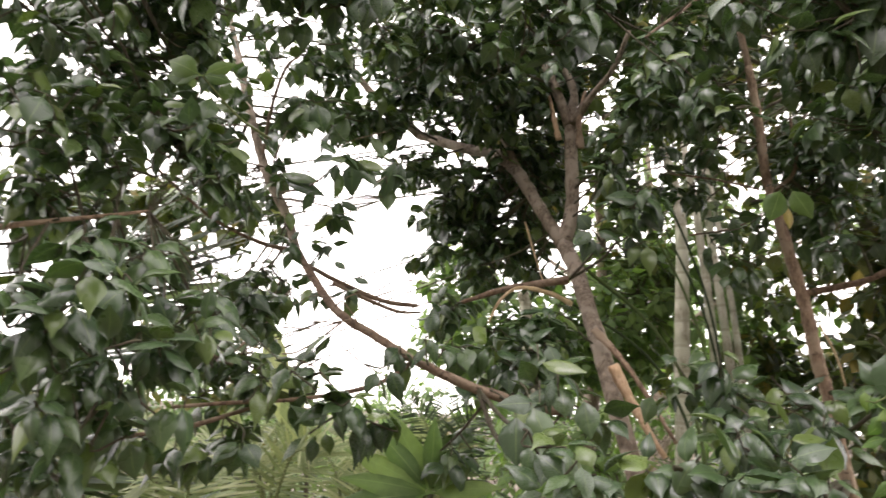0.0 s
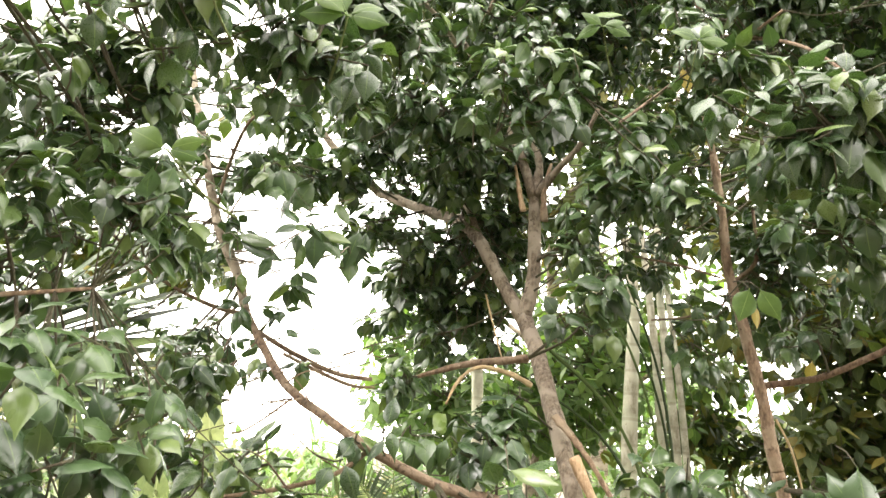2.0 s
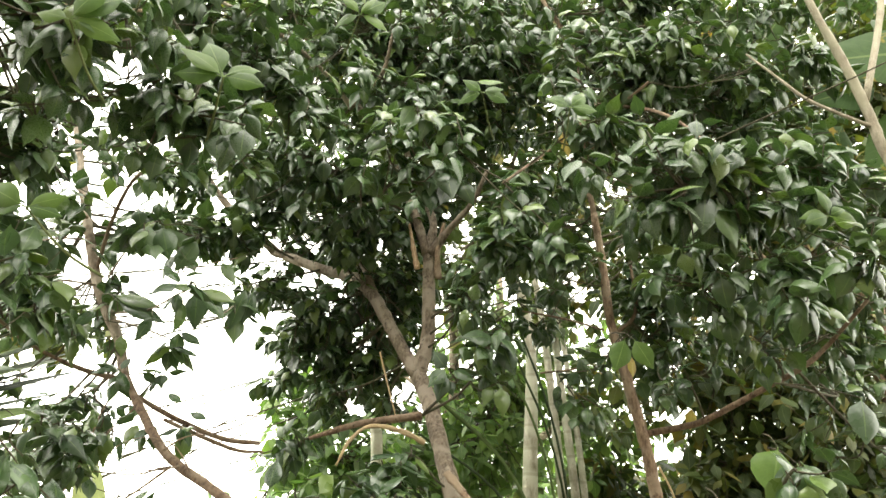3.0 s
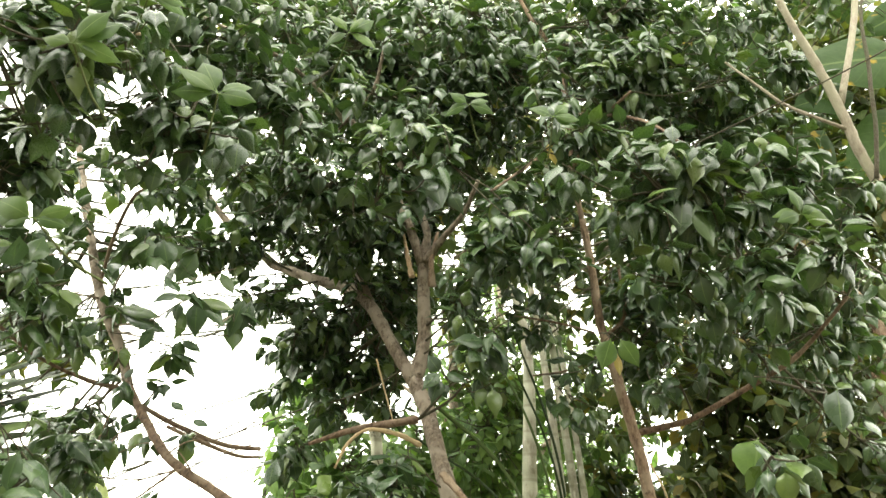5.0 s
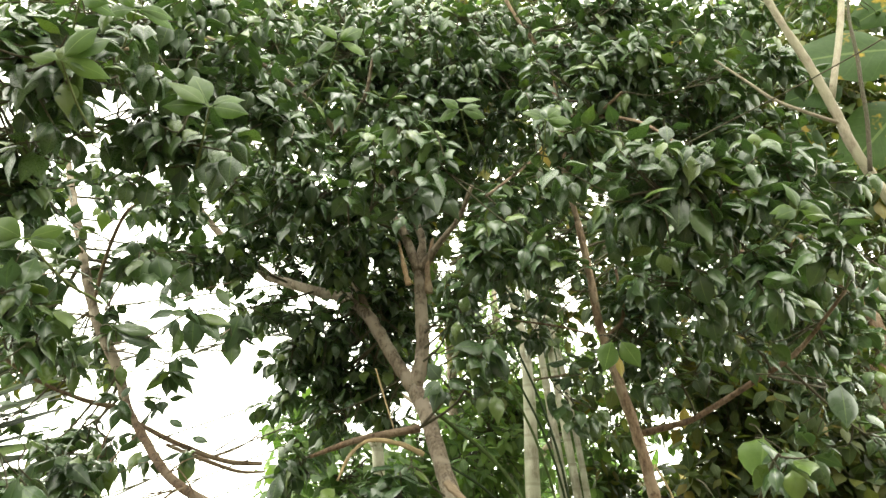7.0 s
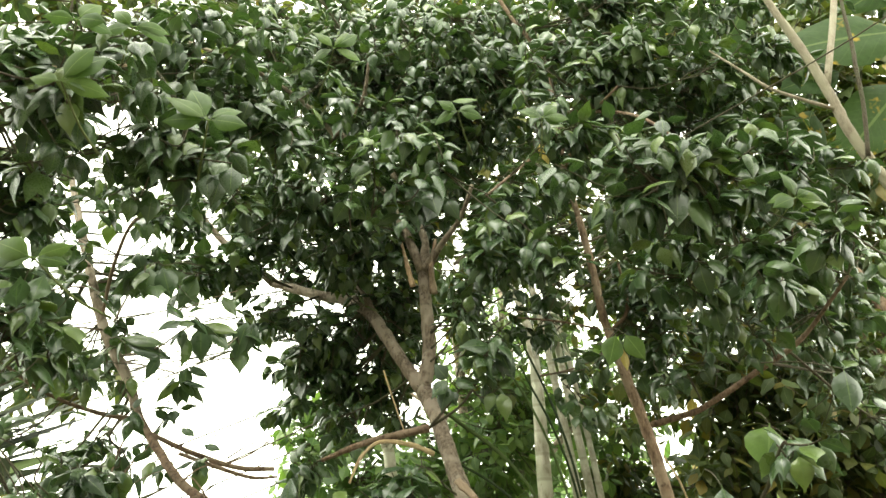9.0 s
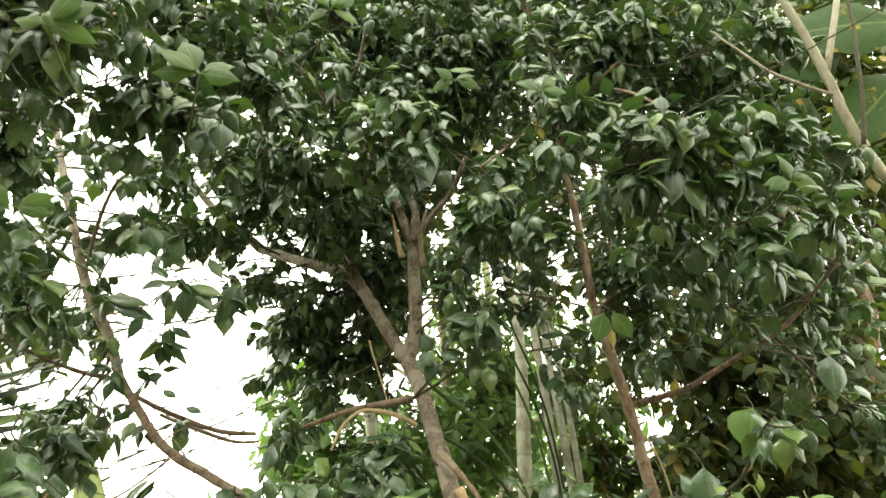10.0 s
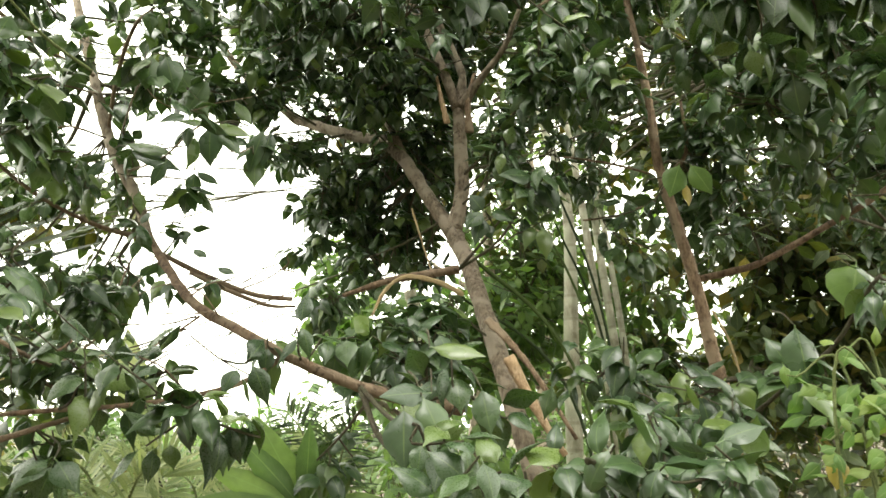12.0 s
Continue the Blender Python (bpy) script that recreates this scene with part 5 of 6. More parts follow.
clump(far_tree, (-0.308, 8.5, 2.268), (0.361, 0.361, 0.361), 11, 0.19, True)
clump(far_tree, (3.662, 8.5, 3.789), (0.289, 0.289, 0.289), 7, 0.19, True)
clump(far_tree, (4.661, 8.5, 3.48), (0.433, 0.364, 0.433), 16, 0.19, True)
clump(far_tree, (2.154, 8.5, 4.863), (0.433, 0.364, 0.433), 16, 0.19, True)
clump(far_tree, (2.749, 8.5, 5.521), (0.361, 0.361, 0.361), 11, 0.19, True)
clump(far_tree, (0.166, 8.5, 3.044), (0.289, 0.289, 0.289), 7, 0.19, True)
clump(far_tree, (2.77, 8.5, 8.153), (0.289, 0.289, 0.289), 7, 0.19, True)
finish(far_tree)
finish(back_tree)
clump(shade_tree, (-1.52, 4.6, 1.839), (0.259, 0.197, 0.259), 16, 0.11, True)
clump(shade_tree, (-1.249, 4.6, 1.697), (0.222, 0.197, 0.222), 12, 0.11, True)
clump(shade_tree, (-1.504, 4.6, 1.552), (0.259, 0.197, 0.259), 16, 0.11, True)
clump(shade_tree, (-1.064, 4.6, 1.556), (0.148, 0.148, 0.148), 5, 0.11, True)
finish(shade_tree)

# ---- undergrowth ----
def shrub(x, y, height, radius, leaf):
    fresh = leaf is not SHADE_LEAF and leaf is not DARK_LEAF
    ob = tagged(new("shrub"), "leafy bright green shrub on the ground" if fresh else "shaded olive green shrub on the ground", "shrub", "shrubs behind the trees")
    kinds = len([o for o in GROWTH if o.startswith("shrub")])
    g = Growth(ob, TWIG, leaf, (SIMPLE, LONG, SIMPLE, BLADES)[kinds % 4], 0.4)
    for k in range(4):
        a = 1.57 * k + 0.5
        limb(ob, [(x, y, -0.05, 0.014), (x + 0.3 * radius * math.cos(a), y + 0.3 * radius * math.sin(a), height * 0.4, 0.01), (x + 0.6 * radius * math.cos(a), y + 0.5 * radius * math.sin(a), height * 0.75, 0.005)])
    size = (0.07 if y < 3 else 0.11 if y < 9 else 0.2) * (1.0, 1.7, 0.8, 2.4)[kinds % 4]
    full = 55 * (radius / 0.6) ** 2 * (0.11 / size) ** 1.2 * min(1.0, y / 4)
    clump(ob, (x, y, height * 0.55), (radius, radius * 0.8, height * 0.5), int(full), size)
    clump(ob, (x + 0.3 * radius, y, height * 0.9), (radius * 0.6, radius * 0.5, height * 0.3), int(full * 0.35), size)
    finish(ob)


shrub(-9, 11, 1.5, 1.8, FRESH_LEAF)
shrub(-6.5, 10.5, 1.5, 1.8, SHADE_LEAF)
shrub(-4, 11, 1.5, 1.8, MID_LEAF)
shrub(-1.6, 10.5, 1.5, 1.8, FRESH_LEAF)
shrub(0.8, 11, 2.2, 1.8, FRESH_LEAF)
shrub(3.4, 10.5, 2.8, 1.9, FRESH_LEAF)
shrub(6.2, 10, 3.2, 2, SHADE_LEAF)
shrub(9, 9.5, 3.4, 2, SHADE_LEAF)
shrub(-0.35, 3.3, 1.05, 0.35, DARK_LEAF)
shrub(-0.95, 3.1, 1.1, 0.35, SHADE_LEAF)
shrub(-1.5, 3.7, 1.35, 0.4, SHADE_LEAF)
shrub(-2.2, 3.6, 1.45, 0.5, DARK_LEAF)
shrub(-2.6, 5.4, 1.55, 0.6, SHADE_LEAF)
shrub(-1.3, 5.3, 1.35, 0.5, SHADE_LEAF)
shrub(0.2, 3.6, 1.15, 0.35, FRESH_LEAF)
shrub(-1.5, 3.4, 0.855, 0.4, FRESH_LEAF)
shrub(-0.7, 3.6, 0.855, 0.4, LIME_LEAF)
shrub(-4.6, 7, 1.2, 1, SHADE_LEAF)
shrub(-6, 7.5, 1.2, 1.1, MID_LEAF)
shrub(-2.9, 4.6, 0.99, 0.6, FRESH_LEAF)
shrub(0.7, 4.3, 1.3, 0.6, FRESH_LEAF)
shrub(-3.4, 6.5, 1.2, 0.9, SHADE_LEAF)
shrub(-2.2, 7.2, 1.2, 0.9, MID_LEAF)
shrub(-1.2, 6.2, 1.2, 0.8, FRESH_LEAF)
shrub(-0.3, 6.8, 1.2, 0.8, SHADE_LEAF)
shrub(0.5, 6, 1.5, 0.7, FRESH_LEAF)
shrub(1.4, 6.6, 1.7, 0.8, FRESH_LEAF)
shrub(2.4, 6, 1.8, 0.9, SHADE_LEAF)
shrub(3.5, 6.4, 2, 1, SHADE_LEAF)
shrub(4.6, 6, 2.2, 1.1, SHADE_LEAF)
shrub(5.8, 5.6, 2.4, 1.2, SHADE_LEAF)
shrub(3.3, 4.2, 1.3, 0.7, SHADE_LEAF)
shrub(2.3, 4, 1.2, 0.6, SHADE_LEAF)
shrub(1.5, 4.4, 1.2, 0.6, FRESH_LEAF)
shrub(-0.2, 4.2, 1.035, 0.5, MID_LEAF)
shrub(-1, 4.4, 1.035, 0.5, FRESH_LEAF)
shrub(-1.9, 4.2, 1.035, 0.5, SHADE_LEAF)
shrub(2.2, 2.7, 1.05, 0.45, LIME_LEAF)
shrub(1.7, 2.2, 0.95, 0.35, LIME_LEAF)
shrub(-0.8, 2.9, 1.1, 0.35, DARK_LEAF)
shrub(-0.3, 2.8, 0.95, 0.3, SHADE_LEAF)

# ---- canes ----
def palm_stem(foot, middle, top, wide, thin):
    ob = tagged(new("palm_stem"), "pale greyish green ringed palm stem", "palm", "palm stems behind the trees")
    f, m, t = np.array(foot), np.array(middle), np.array(top)
    base = f + (f - m) * (f[2] + 0.05) / max(m[2] - f[2], 0.05) * 0.5
    base[2] = -0.05
    tube("stem", [(*base, wide * 1.1), (*f, wide), (*m, (wide + thin) / 2), (*t, thin)], CANE, ob, 12, 8, 0.01)
    return ob


palm_stem((1.405, 4.6, 1.671), (1.417, 4.6, 2.68), (1.246, 4.6, 3.328), 0.04524, 0.0169)
palm_stem((1.639, 4.7, 1.621), (1.552, 4.7, 2.648), (1.431, 4.7, 3.518), 0.02808, 0.0169)
palm_stem((1.757, 4.8, 1.63), (1.643, 4.8, 2.877), (1.707, 4.8, 3.692), 0.02652, 0.01859)
palm_stem((1.89, 5, 1.641), (1.8, 5, 2.553), (1.661, 5, 3.521), 0.02184, 0.01352)
palm_stem((0.5, 4.2, 1.772), (0.472, 4.2, 2.033), (0.468, 4.2, 2.045), 0.0312, 0.03042)


# ---- the pale-barked tree with broad leaves ----
def big_leaf(tree, root, tip, width):
    r, t = np.array(root), np.array(tip)
    d = t - r
    length = np.linalg.norm(d)
    tv, tf, tu = leaf_template(10, width / length, 0.3, 0.4, 0.75, 0.02, 0.42, 3)
    b = basis(d, np.array([0.1, -1.0, 0.25])) * length
    link_mesh("broad_leaf", (tv @ b + r).tolist(), tf.tolist(), BROAD_LEAF, tree, tu, "very broad veined leaf")


big_leaf(stick_tree, (2.89, 2.75, 3.639), (2.261, 2.85, 3.631), 0.36)
big_leaf(stick_tree, (2.605, 2.9, 3.506), (2.287, 2.9, 3.424), 0.2)
big_leaf(stick_tree, (3.451, 3, 4.353), (2.967, 3.1, 4.134), 0.26)
big_leaf(stick_tree, (2.926, 2.9, 3.455), (2.502, 2.9, 3.041), 0.3)
big_leaf(stick_tree, (1.258, 3.9, 4.678), (1.291, 3.9, 4.266), 0.26)
big_leaf(stick_tree, (2.573, 3.1, 3.425), (2.327, 3.1, 3.05), 0.28)
big_leaf(stick_tree, (2.203, 3.4, 4.479), (2.06, 3.4, 4.038), 0.22)
big_leaf(stick_tree, (2.545, 3.3, 4.301), (2.289, 3.3, 3.904), 0.22)
finish(stick_tree)

# ---- coconut palm ----
coconut_palm = tagged(new("coconut_palm"), "palm crown with long narrow green leaflets on its stem", "palm")


tube("trunk", [(-4.3, 4.8, -0.05, 0.16), (-4.2, 4.8, 1.4, 0.13), (-4.0, 4.7, 2.8, 0.11)], CANE, coconut_palm, 12, 8, 0.02)


def side_frond(tree, low, high, tips, count):
    """A frond whose midrib stands aside, its long leaflets spread like a fan."""
    a, b, ends = np.array(low), np.array(high), np.array(tips)
    tube("rachis", [(-4.0, 4.7, 2.8, 0.025), (*(b + np.array([-0.4, 0.1, 0.2])), 0.018), (*b, 0.014), (*((a + b) / 2 + np.array([-0.12, 0, 0])), 0.01), (*a, 0.005)], PALM_LEAF, tree, 6, 8, 0.0)
    leaves = Leaves(BLADE[:2])
    for k in range(count):
        u = (k + 0.5) / count
        root = a + (b - a) * u + np.array([-0.12, 0, 0]) * 4 * u * (1 - u)
        s = u * (len(ends) - 1)
        i = min(int(s), len(ends) - 2)
        d = ends[i] + (ends[i + 1] - ends[i]) * (s - i) - root
        reach = np.linalg.norm(d)
        leaves.add(root, d / reach + rng.normal(0, 0.03, 3) + np.array([0, 0, 0.04]), np.array([0.1, -0.5, 0.85]) + rng.normal(0, 0.1, 3), reach * rng.uniform(0.85, 1.1), rng.uniform(5.0, 7.5))
    leaves.build_single("leaflet", PALM_LEAF, tree)


side_frond(coconut_palm, (-1.427, 3.5, 1.558), (-1.446, 3.5, 2.016), [(-0.767, 3.4, 1.645), (-0.609, 3.4, 1.851), (-0.581, 3.4, 2.088), (-0.683, 3.4, 2.294), (-1.064, 3.4, 2.406)], 30)
side_frond(coconut_palm, (-2.099, 3.6, 0.955), (-2.082, 3.6, 1.339), [(-1.144, 3.5, 0.974), (-0.955, 3.5, 1.163), (-0.987, 3.5, 1.392)], 12)


# ---- torn wood, straps ----
def shard(tree, points, width, thick, material, label):
    line = smooth_line([(*p, 0.0) for p in points], 6)[:, :3]
    n = len(line)
    axis = np.gradient(line, axis=0)
    axis /= np.linalg.norm(axis, axis=1)[:, None]
    across = np.cross(axis, np.array([0.1, -1.0, 0.1]))
    across /= np.linalg.norm(across, axis=1)[:, None]
    out = np.cross(across, axis)
    verts = []
    for i in range(n):
        w = 0.5 * width * (1 - 0.6 * i / (n - 1)) * (1 + 0.12 * rng.normal())
        h = thick * (1 + 0.2 * rng.normal())
        for a, o in ((-1, 0), (-0.4, 0.9), (0.5, 1), (1, 0.1), (0.3, -0.6), (-0.6, -0.5)):
            verts.append(line[i] + across[i] * a * w + out[i] * o * h * 0.5)
    faces = [[6 * i + k, 6 * i + (k + 1) % 6, 6 * i + 6 + (k + 1) % 6, 6 * i + 6 + k] for i in range(n - 1) for k in range(6)]
    faces += [[5, 4, 3, 2, 1, 0], [6 * n - 6 + k for k in range(6)]]
    return link_mesh("split_wood", [tuple(v) for v in verts], faces, material, tree, label=label)


def strap_plant(foot, tip):
    ob = tagged(new("strap_leaved_plant"), "tall clump of narrow pale green strap leaves", "plant", "strap-leaved plants")
    f, t = np.array(foot), np.array(tip)
    ground_at = np.array([f[0] + 0.5 * (f[0] - t[0]), f[1] + 0.1, -0.03])
    for k in range(3):
        shift = np.array([rng.normal(0, 0.07), rng.normal(0, 0.1), rng.normal(0, 0.1)]) * (k > 0)
        line = smooth_line([(*ground_at, 0), (*(f + shift * 0.5), 0), (*(t + shift), 0), (*(t + shift + (t - f) * 0.25 + np.array([0, 0, -0.15])), 0)], 8)[:, :3]
        n = len(line)
        verts, faces, uvs = [], [], []
        for i in range(n):
            w = 0.0055 * (1 - (i / (n - 1)) ** 3) + 0.001
            for q in (-1, 0, 1):
                verts.append((line[i][0] + q * w, line[i][1] + abs(q) * 0.004 * (1 + k), line[i][2] + q * w * 0.5))
                uvs.append((0.5 + 0.5 * q, i / (n - 1)))
        for i in range(n - 1):
            for q in (0, 1):
                a = 3 * i + q
                faces.append((a, a + 1, a + 4, a + 3))
        link_mesh("strap_leaf", verts, faces, PALM_LEAF, ob, uvs)


shard(main_tree, [(0.658, 2.72, 1.59), (0.694, 2.72, 1.517), (0.751, 2.71, 1.411), (0.806, 2.7, 1.323)], 0.042, 0.014, RAW_WOOD, "freshly split orange wood")
shard(main_tree, [(0.622, 2.85, 1.713), (0.678, 2.8, 1.641), (0.745, 2.75, 1.537), (0.839, 2.7, 1.365)], 0.03, 0.012, RED_BARK, "torn strip of reddish bark")
shard(main_tree, [(0.57, 3, 1.818), (0.482, 2.95, 1.846), (0.376, 2.9, 1.851), (0.311, 2.88, 1.801), (0.273, 2.86, 1.719)], 0.02, 0.006, DRY, "dry curled straw-coloured strip")
strap_plant((1.123, 3.5, 1.524), (0.708, 3.5, 2.048))
strap_plant((1.389, 3.9, 1.705), (1.18, 3.9, 2.464))
strap_plant((2.813, 3.2, 1.29), (2.674, 3.2, 1.762))

# ---- low plants ----
def near_leaf(tree, root, tip, width, material):
    """One large leaf of a tree, on a short twig."""
    r, t = np.array(root), np.array(tip)
    d = t - r
    length = np.linalg.norm(d) * 1.06
    tv, tf, tu = leaf_template(6, width, 0.25, 0.7, 1.15, 0.06, 0.4)
    b = basis(d, np.array([rng.normal(0, 0.2), -0.85, 0.5])) * length
    link_mesh("leaf", tv @ b + r, tf, material, tree, tu)
    up = r + np.array([rng.normal(0, 0.05), 0.12, 0.05])
    tube("twig", [(*up, 0.0025), (*((up + r) / 2 + np.array([0, 0, 0.01])), 0.002), (*r, 0.0013)], TWIG, tree, 5, 4, 0.0)


def young_shoot(tree, tip, size):
    """A twig's end with a fan of wide young leaves held up and outwards."""
    t = np.array(tip)
    back = t + np.array([rng.normal(0, 0.04), 0.16, -0.06])
    tube("twig", [(*back, 0.003), (*((t + back) / 2 + np.array([0, 0, -0.015])), 0.0026), (*t, 0.0018)], GREEN_STEM, tree, 5, 4, 0.0)
    for angle in rng.choice((-22, 8, 38, 75, 110, 145, 178, 205), 5, replace=False):
        a = math.radians(angle + rng.normal(0, 12))
        d = np.array([math.cos(a), rng.normal(-0.15, 0.25), 0.75 * math.sin(a) + 0.05])
        length = size * rng.uniform(0.65, 1.0) / np.linalg.norm(d)
        tv, tf, tu = leaf_template(7, rng.uniform(0.42, 0.54), rng.uniform(0.4, 1.1), rng.uniform(0.4, 1.0), 1.2, 0.1, 0.42)
        b = basis(d, np.array([rng.normal(0, 0.25), -0.95, rng.uniform(-0.15, 0.45)])) * length
        link_mesh("leaf", tv @ b + t, tf, MID_LEAF, tree, tu)


def hanging_twig(tree, top, middle, end):
    tube("dead_twig", [(*top, 0.004), (*middle, 0.0035), (*end, 0.0025)], DRY, tree, 6, 8, 0.1, "thin dry hanging twig")


def sapling(foot, tips):
    ob = tagged(new("broadleaf_sapling"), "sapling with long upright lance-shaped green leaves", "plant")
    f = np.array(foot)
    tube("stem", [(f[0], f[1] + 0.05, -0.05, 0.012), (f[0], f[1], f[2] * 0.5, 0.01), (*f, 0.007)], TWIG, ob, 6, 6)
    for tip in tips:
        d = np.array(tip) - f
        tv, tf, tu = leaf_template(8, 0.27, 0.35, 0.9, 1.1, 0.05, 0.48)
        b = basis(d, np.array([0.1, -0.8, 0.6])) * np.linalg.norm(d)
        link_mesh("leaf", tv @ b + f, tf, FRESH_LEAF, ob, tu)


def fan_plant(foot, length, pale=False):
    ob = tagged(new("young_palm"), "young palm with spreading pale green leaflets", "palm", "young palms")
    f = np.array(foot)
    tube("stem", [(f[0], f[1] + 0.1, -0.05, 0.012), (*f, 0.007)], TWIG, ob, 8, 6)
    leaves = Leaves(BLADE)
    for k in range(26):
        a = math.pi * (k + 0.5) / 26
        leaves.add(f, np.array([math.cos(a), rng.normal(-0.2, 0.3), 0.1 + 0.8 * math.sin(a)]), np.array([0, -0.8, 0.6]), length * rng.uniform(0.6, 1.0), 4.5)
    leaves.build_single("leaflet", PALE_PALM if pale else PALM_LEAF, ob)


def feather_palm(foot, tips, leaflet, material):
    """A low palm whose arching fronds carry pairs of narrow leaflets."""
    ob = tagged(new("young_palm"), "young palm with feathery pale green fronds", "palm", "young palms")
    f = np.array(foot)
    tube("stem", [(f[0], f[1] + 0.05, -0.05, 0.014), (*f, 0.009)], GREEN_STEM, ob, 7, 6)
    for tip in tips:
        t = np.array(tip)
        bow = (f + t) / 2 + np.array([0, 0, 0.35 * abs(t[0] - f[0]) + 0.03])
        line = smooth_line([(*f, 0.006), (*bow, 0.004), (*t, 0.0015)], 14)
        v, fc = tube_arrays(line, 5)
        frond = link_mesh("frond", v, fc, GREEN_STEM, ob)
        way = np.gradient(line[:, :3], axis=0)
        leaves = Leaves(BLADE)
        for k in range(5, len(line) - 1):
            d = way[k] / np.linalg.norm(way[k])
            side = np.cross(d, np.array([0.1, -0.9, 0.4]))
            u = (k - 5) / (len(line) - 6)
            for q in (-1, 1):
                leaves.add(line[k, :3], side * q + d * (0.45 + 0.5 * u) + np.array([0, -0.1, -0.2]) + rng.normal(0, 0.07, 3), np.array([0, -0.7, 0.7]) + rng.normal(0, 0.12, 3), leaflet * (1.05 - 0.55 * u) * rng.uniform(0.85, 1.1), 6.0)
        leaves.build_single("leaflet", material, frond)


def banana(foot, tip, width):
    """A tall paddle leaf on its own stalk."""
    ob = tagged(new("paddle_leaf_plant"), "pale green upright paddle leaf on a stalk", "plant", "paddle-leaf plants")
    f, t = np.array(foot), np.array(tip)
    tube("stalk", [(f[0] + 0.03, f[1], -0.05, 0.02), (*f, 0.012), (*((f + t) / 2), 0.006)], GREEN_STEM, ob, 7, 6)
    d = t - f
    length = np.linalg.norm(d)
    tv, tf, tu = leaf_template(10, width / length, 0.2, 0.5, 0.8, 0.02, 0.5, 2)
    link_mesh("leaf", tv @ (basis(d, np.array([0.2, -1.0, 0.3])) * length) + f, tf, PALE_PALM, ob, tu)


def fern_sprig(foot, tip, leaflet):
    ob = tagged(new("feathery_shrub"), "light green sprig with paired oval leaflets", "plant", "light green sprigs")
    f, t = np.array(foot), np.array(tip)
    tube("stem", [(f[0] + 0.05, f[1] + 0.03, -0.03, 0.005), (*f, 0.003), (*((f + t) / 2 + np.array([0.01, 0, 0])), 0.003), (*t, 0.0015)], GREEN_STEM, ob, 5, 6)
    d = (t - f) / np.linalg.norm(t - f)
    side = np.cross(d, np.array([0, -1.0, 0]))
    leaves = Leaves(LEAFLET)
    for k in range(8):
        for s in (-1, 1):
            leaves.add(f + (t - f) * (k + 0.3) / 8, side * s + d * 0.25 + np.array([0, -0.15, -0.1]) + rng.normal(0, 0.08, 3), np.array([0, -0.85, 0.5]) + rng.normal(0, 0.1, 3), leaflet * (1 - 0.04 * k))
    leaves.build_single("leaflet", LIME_LEAF, ob)


def vine(foot, tip):
    ob = tagged(new("climbing_vine"), "thin climbing vine with lime green leaves", "plant")
    f, t = np.array(foot), np.array(tip)
    tube("stem", [(f[0], f[1], -0.03, 0.004), (*f, 0.003), (*t, 0.0015)], GREEN_STEM, ob, 5, 8)
    leaves = Leaves(OVATE)
    for k in range(16):
        p = f + (t - f) * k / 15 + rng.normal(0, 0.02, 3)
        leaves.add(p, rng.normal(0, 1, 3) * np.array([1, 0.4, 0.5]) + np.array([0, -0.2, -0.3]), np.array([0, -0.8, 0.6]) + rng.normal(0, 0.25, 3), rng.uniform(0.03, 0.06))
    leaves.build_single("leaf", LIME_LEAF, ob)


sapling((0.124, 2.6, 1.197), [(0.129, 2.58, 1.413), (-0.004, 2.6, 1.441), (-0.097, 2.5, 1.331), (-0.099, 2.45, 1.264), (-0.117, 2.4, 1.197), (0.252, 2.62, 1.33), (0.048, 2.7, 1.383), (0.315, 2.5, 1.252), (-0.036, 2.55, 1.39)])
fan_plant((-0.326, 3, 1.252), 0.3, True)
feather_palm((-0.416, 2.9, 1.058), [(-0.529, 2.8, 1.319), (-0.443, 3, 1.347), (-0.267, 2.75, 1.29), (-0.659, 3, 1.241)], 0.16, PALE_PALM)
feather_palm((-0.775, 3.1, 0.966), [(-0.932, 3.1, 1.247), (-0.724, 3, 1.261), (-1.099, 3.2, 1.283), (-0.754, 3.25, 1.332)], 0.18, PALE_PALM)
feather_palm((0.139, 3.3, 1.077), [(-0.019, 3.3, 1.46), (0.117, 3.4, 1.539), (0.24, 3.2, 1.424)], 0.17, PALM_LEAF)
feather_palm((-0.211, 3.2, 0.992), [(-0.335, 3.2, 1.257), (-0.202, 3.3, 1.302), (-0.114, 3.2, 1.219)], 0.16, PALE_PALM)
banana((-0.868, 4.6, 1.281), (-1.011, 4.6, 1.929), 0.16)
banana((-1.041, 4.2, 1.114), (-1.175, 4.2, 1.396), 0.14)
banana((0.017, 4.4, 1.118), (-0.069, 4.4, 1.396), 0.14)
banana((-1.026, 4.2, 1.163), (-1.038, 4.2, 1.398), 0.12)
banana((-0.722, 4.2, 1.294), (-0.723, 4.2, 1.51), 0.12)
banana((-1.496, 4.2, 1.434), (-1.51, 4.2, 1.65), 0.12)
fern_sprig((1.288, 1.9, 1.291), (1.268, 1.95, 1.537), 0.085)
fern_sprig((1.545, 2, 1.259), (1.498, 2, 1.424), 0.075)
fern_sprig((1.127, 1.8, 1.227), (1.036, 1.78, 1.331), 0.08)
vine((1.176, 1.95, 1.402), (1.1, 1.95, 1.537))
vine((1.123, 1.95, 1.388), (0.994, 1.95, 1.484))
vine((1.038, 1.9, 1.411), (1.116, 1.85, 1.445))
vine((1.098, 1.9, 1.285), (1.013, 1.9, 1.378))
vine((1.145, 1.8, 1.292), (1.065, 1.8, 1.38))
vine((1.221, 1.75, 1.302), (1.191, 1.75, 1.389))
vine((1.082, 1.75, 1.3), (1.105, 1.72, 1.361))
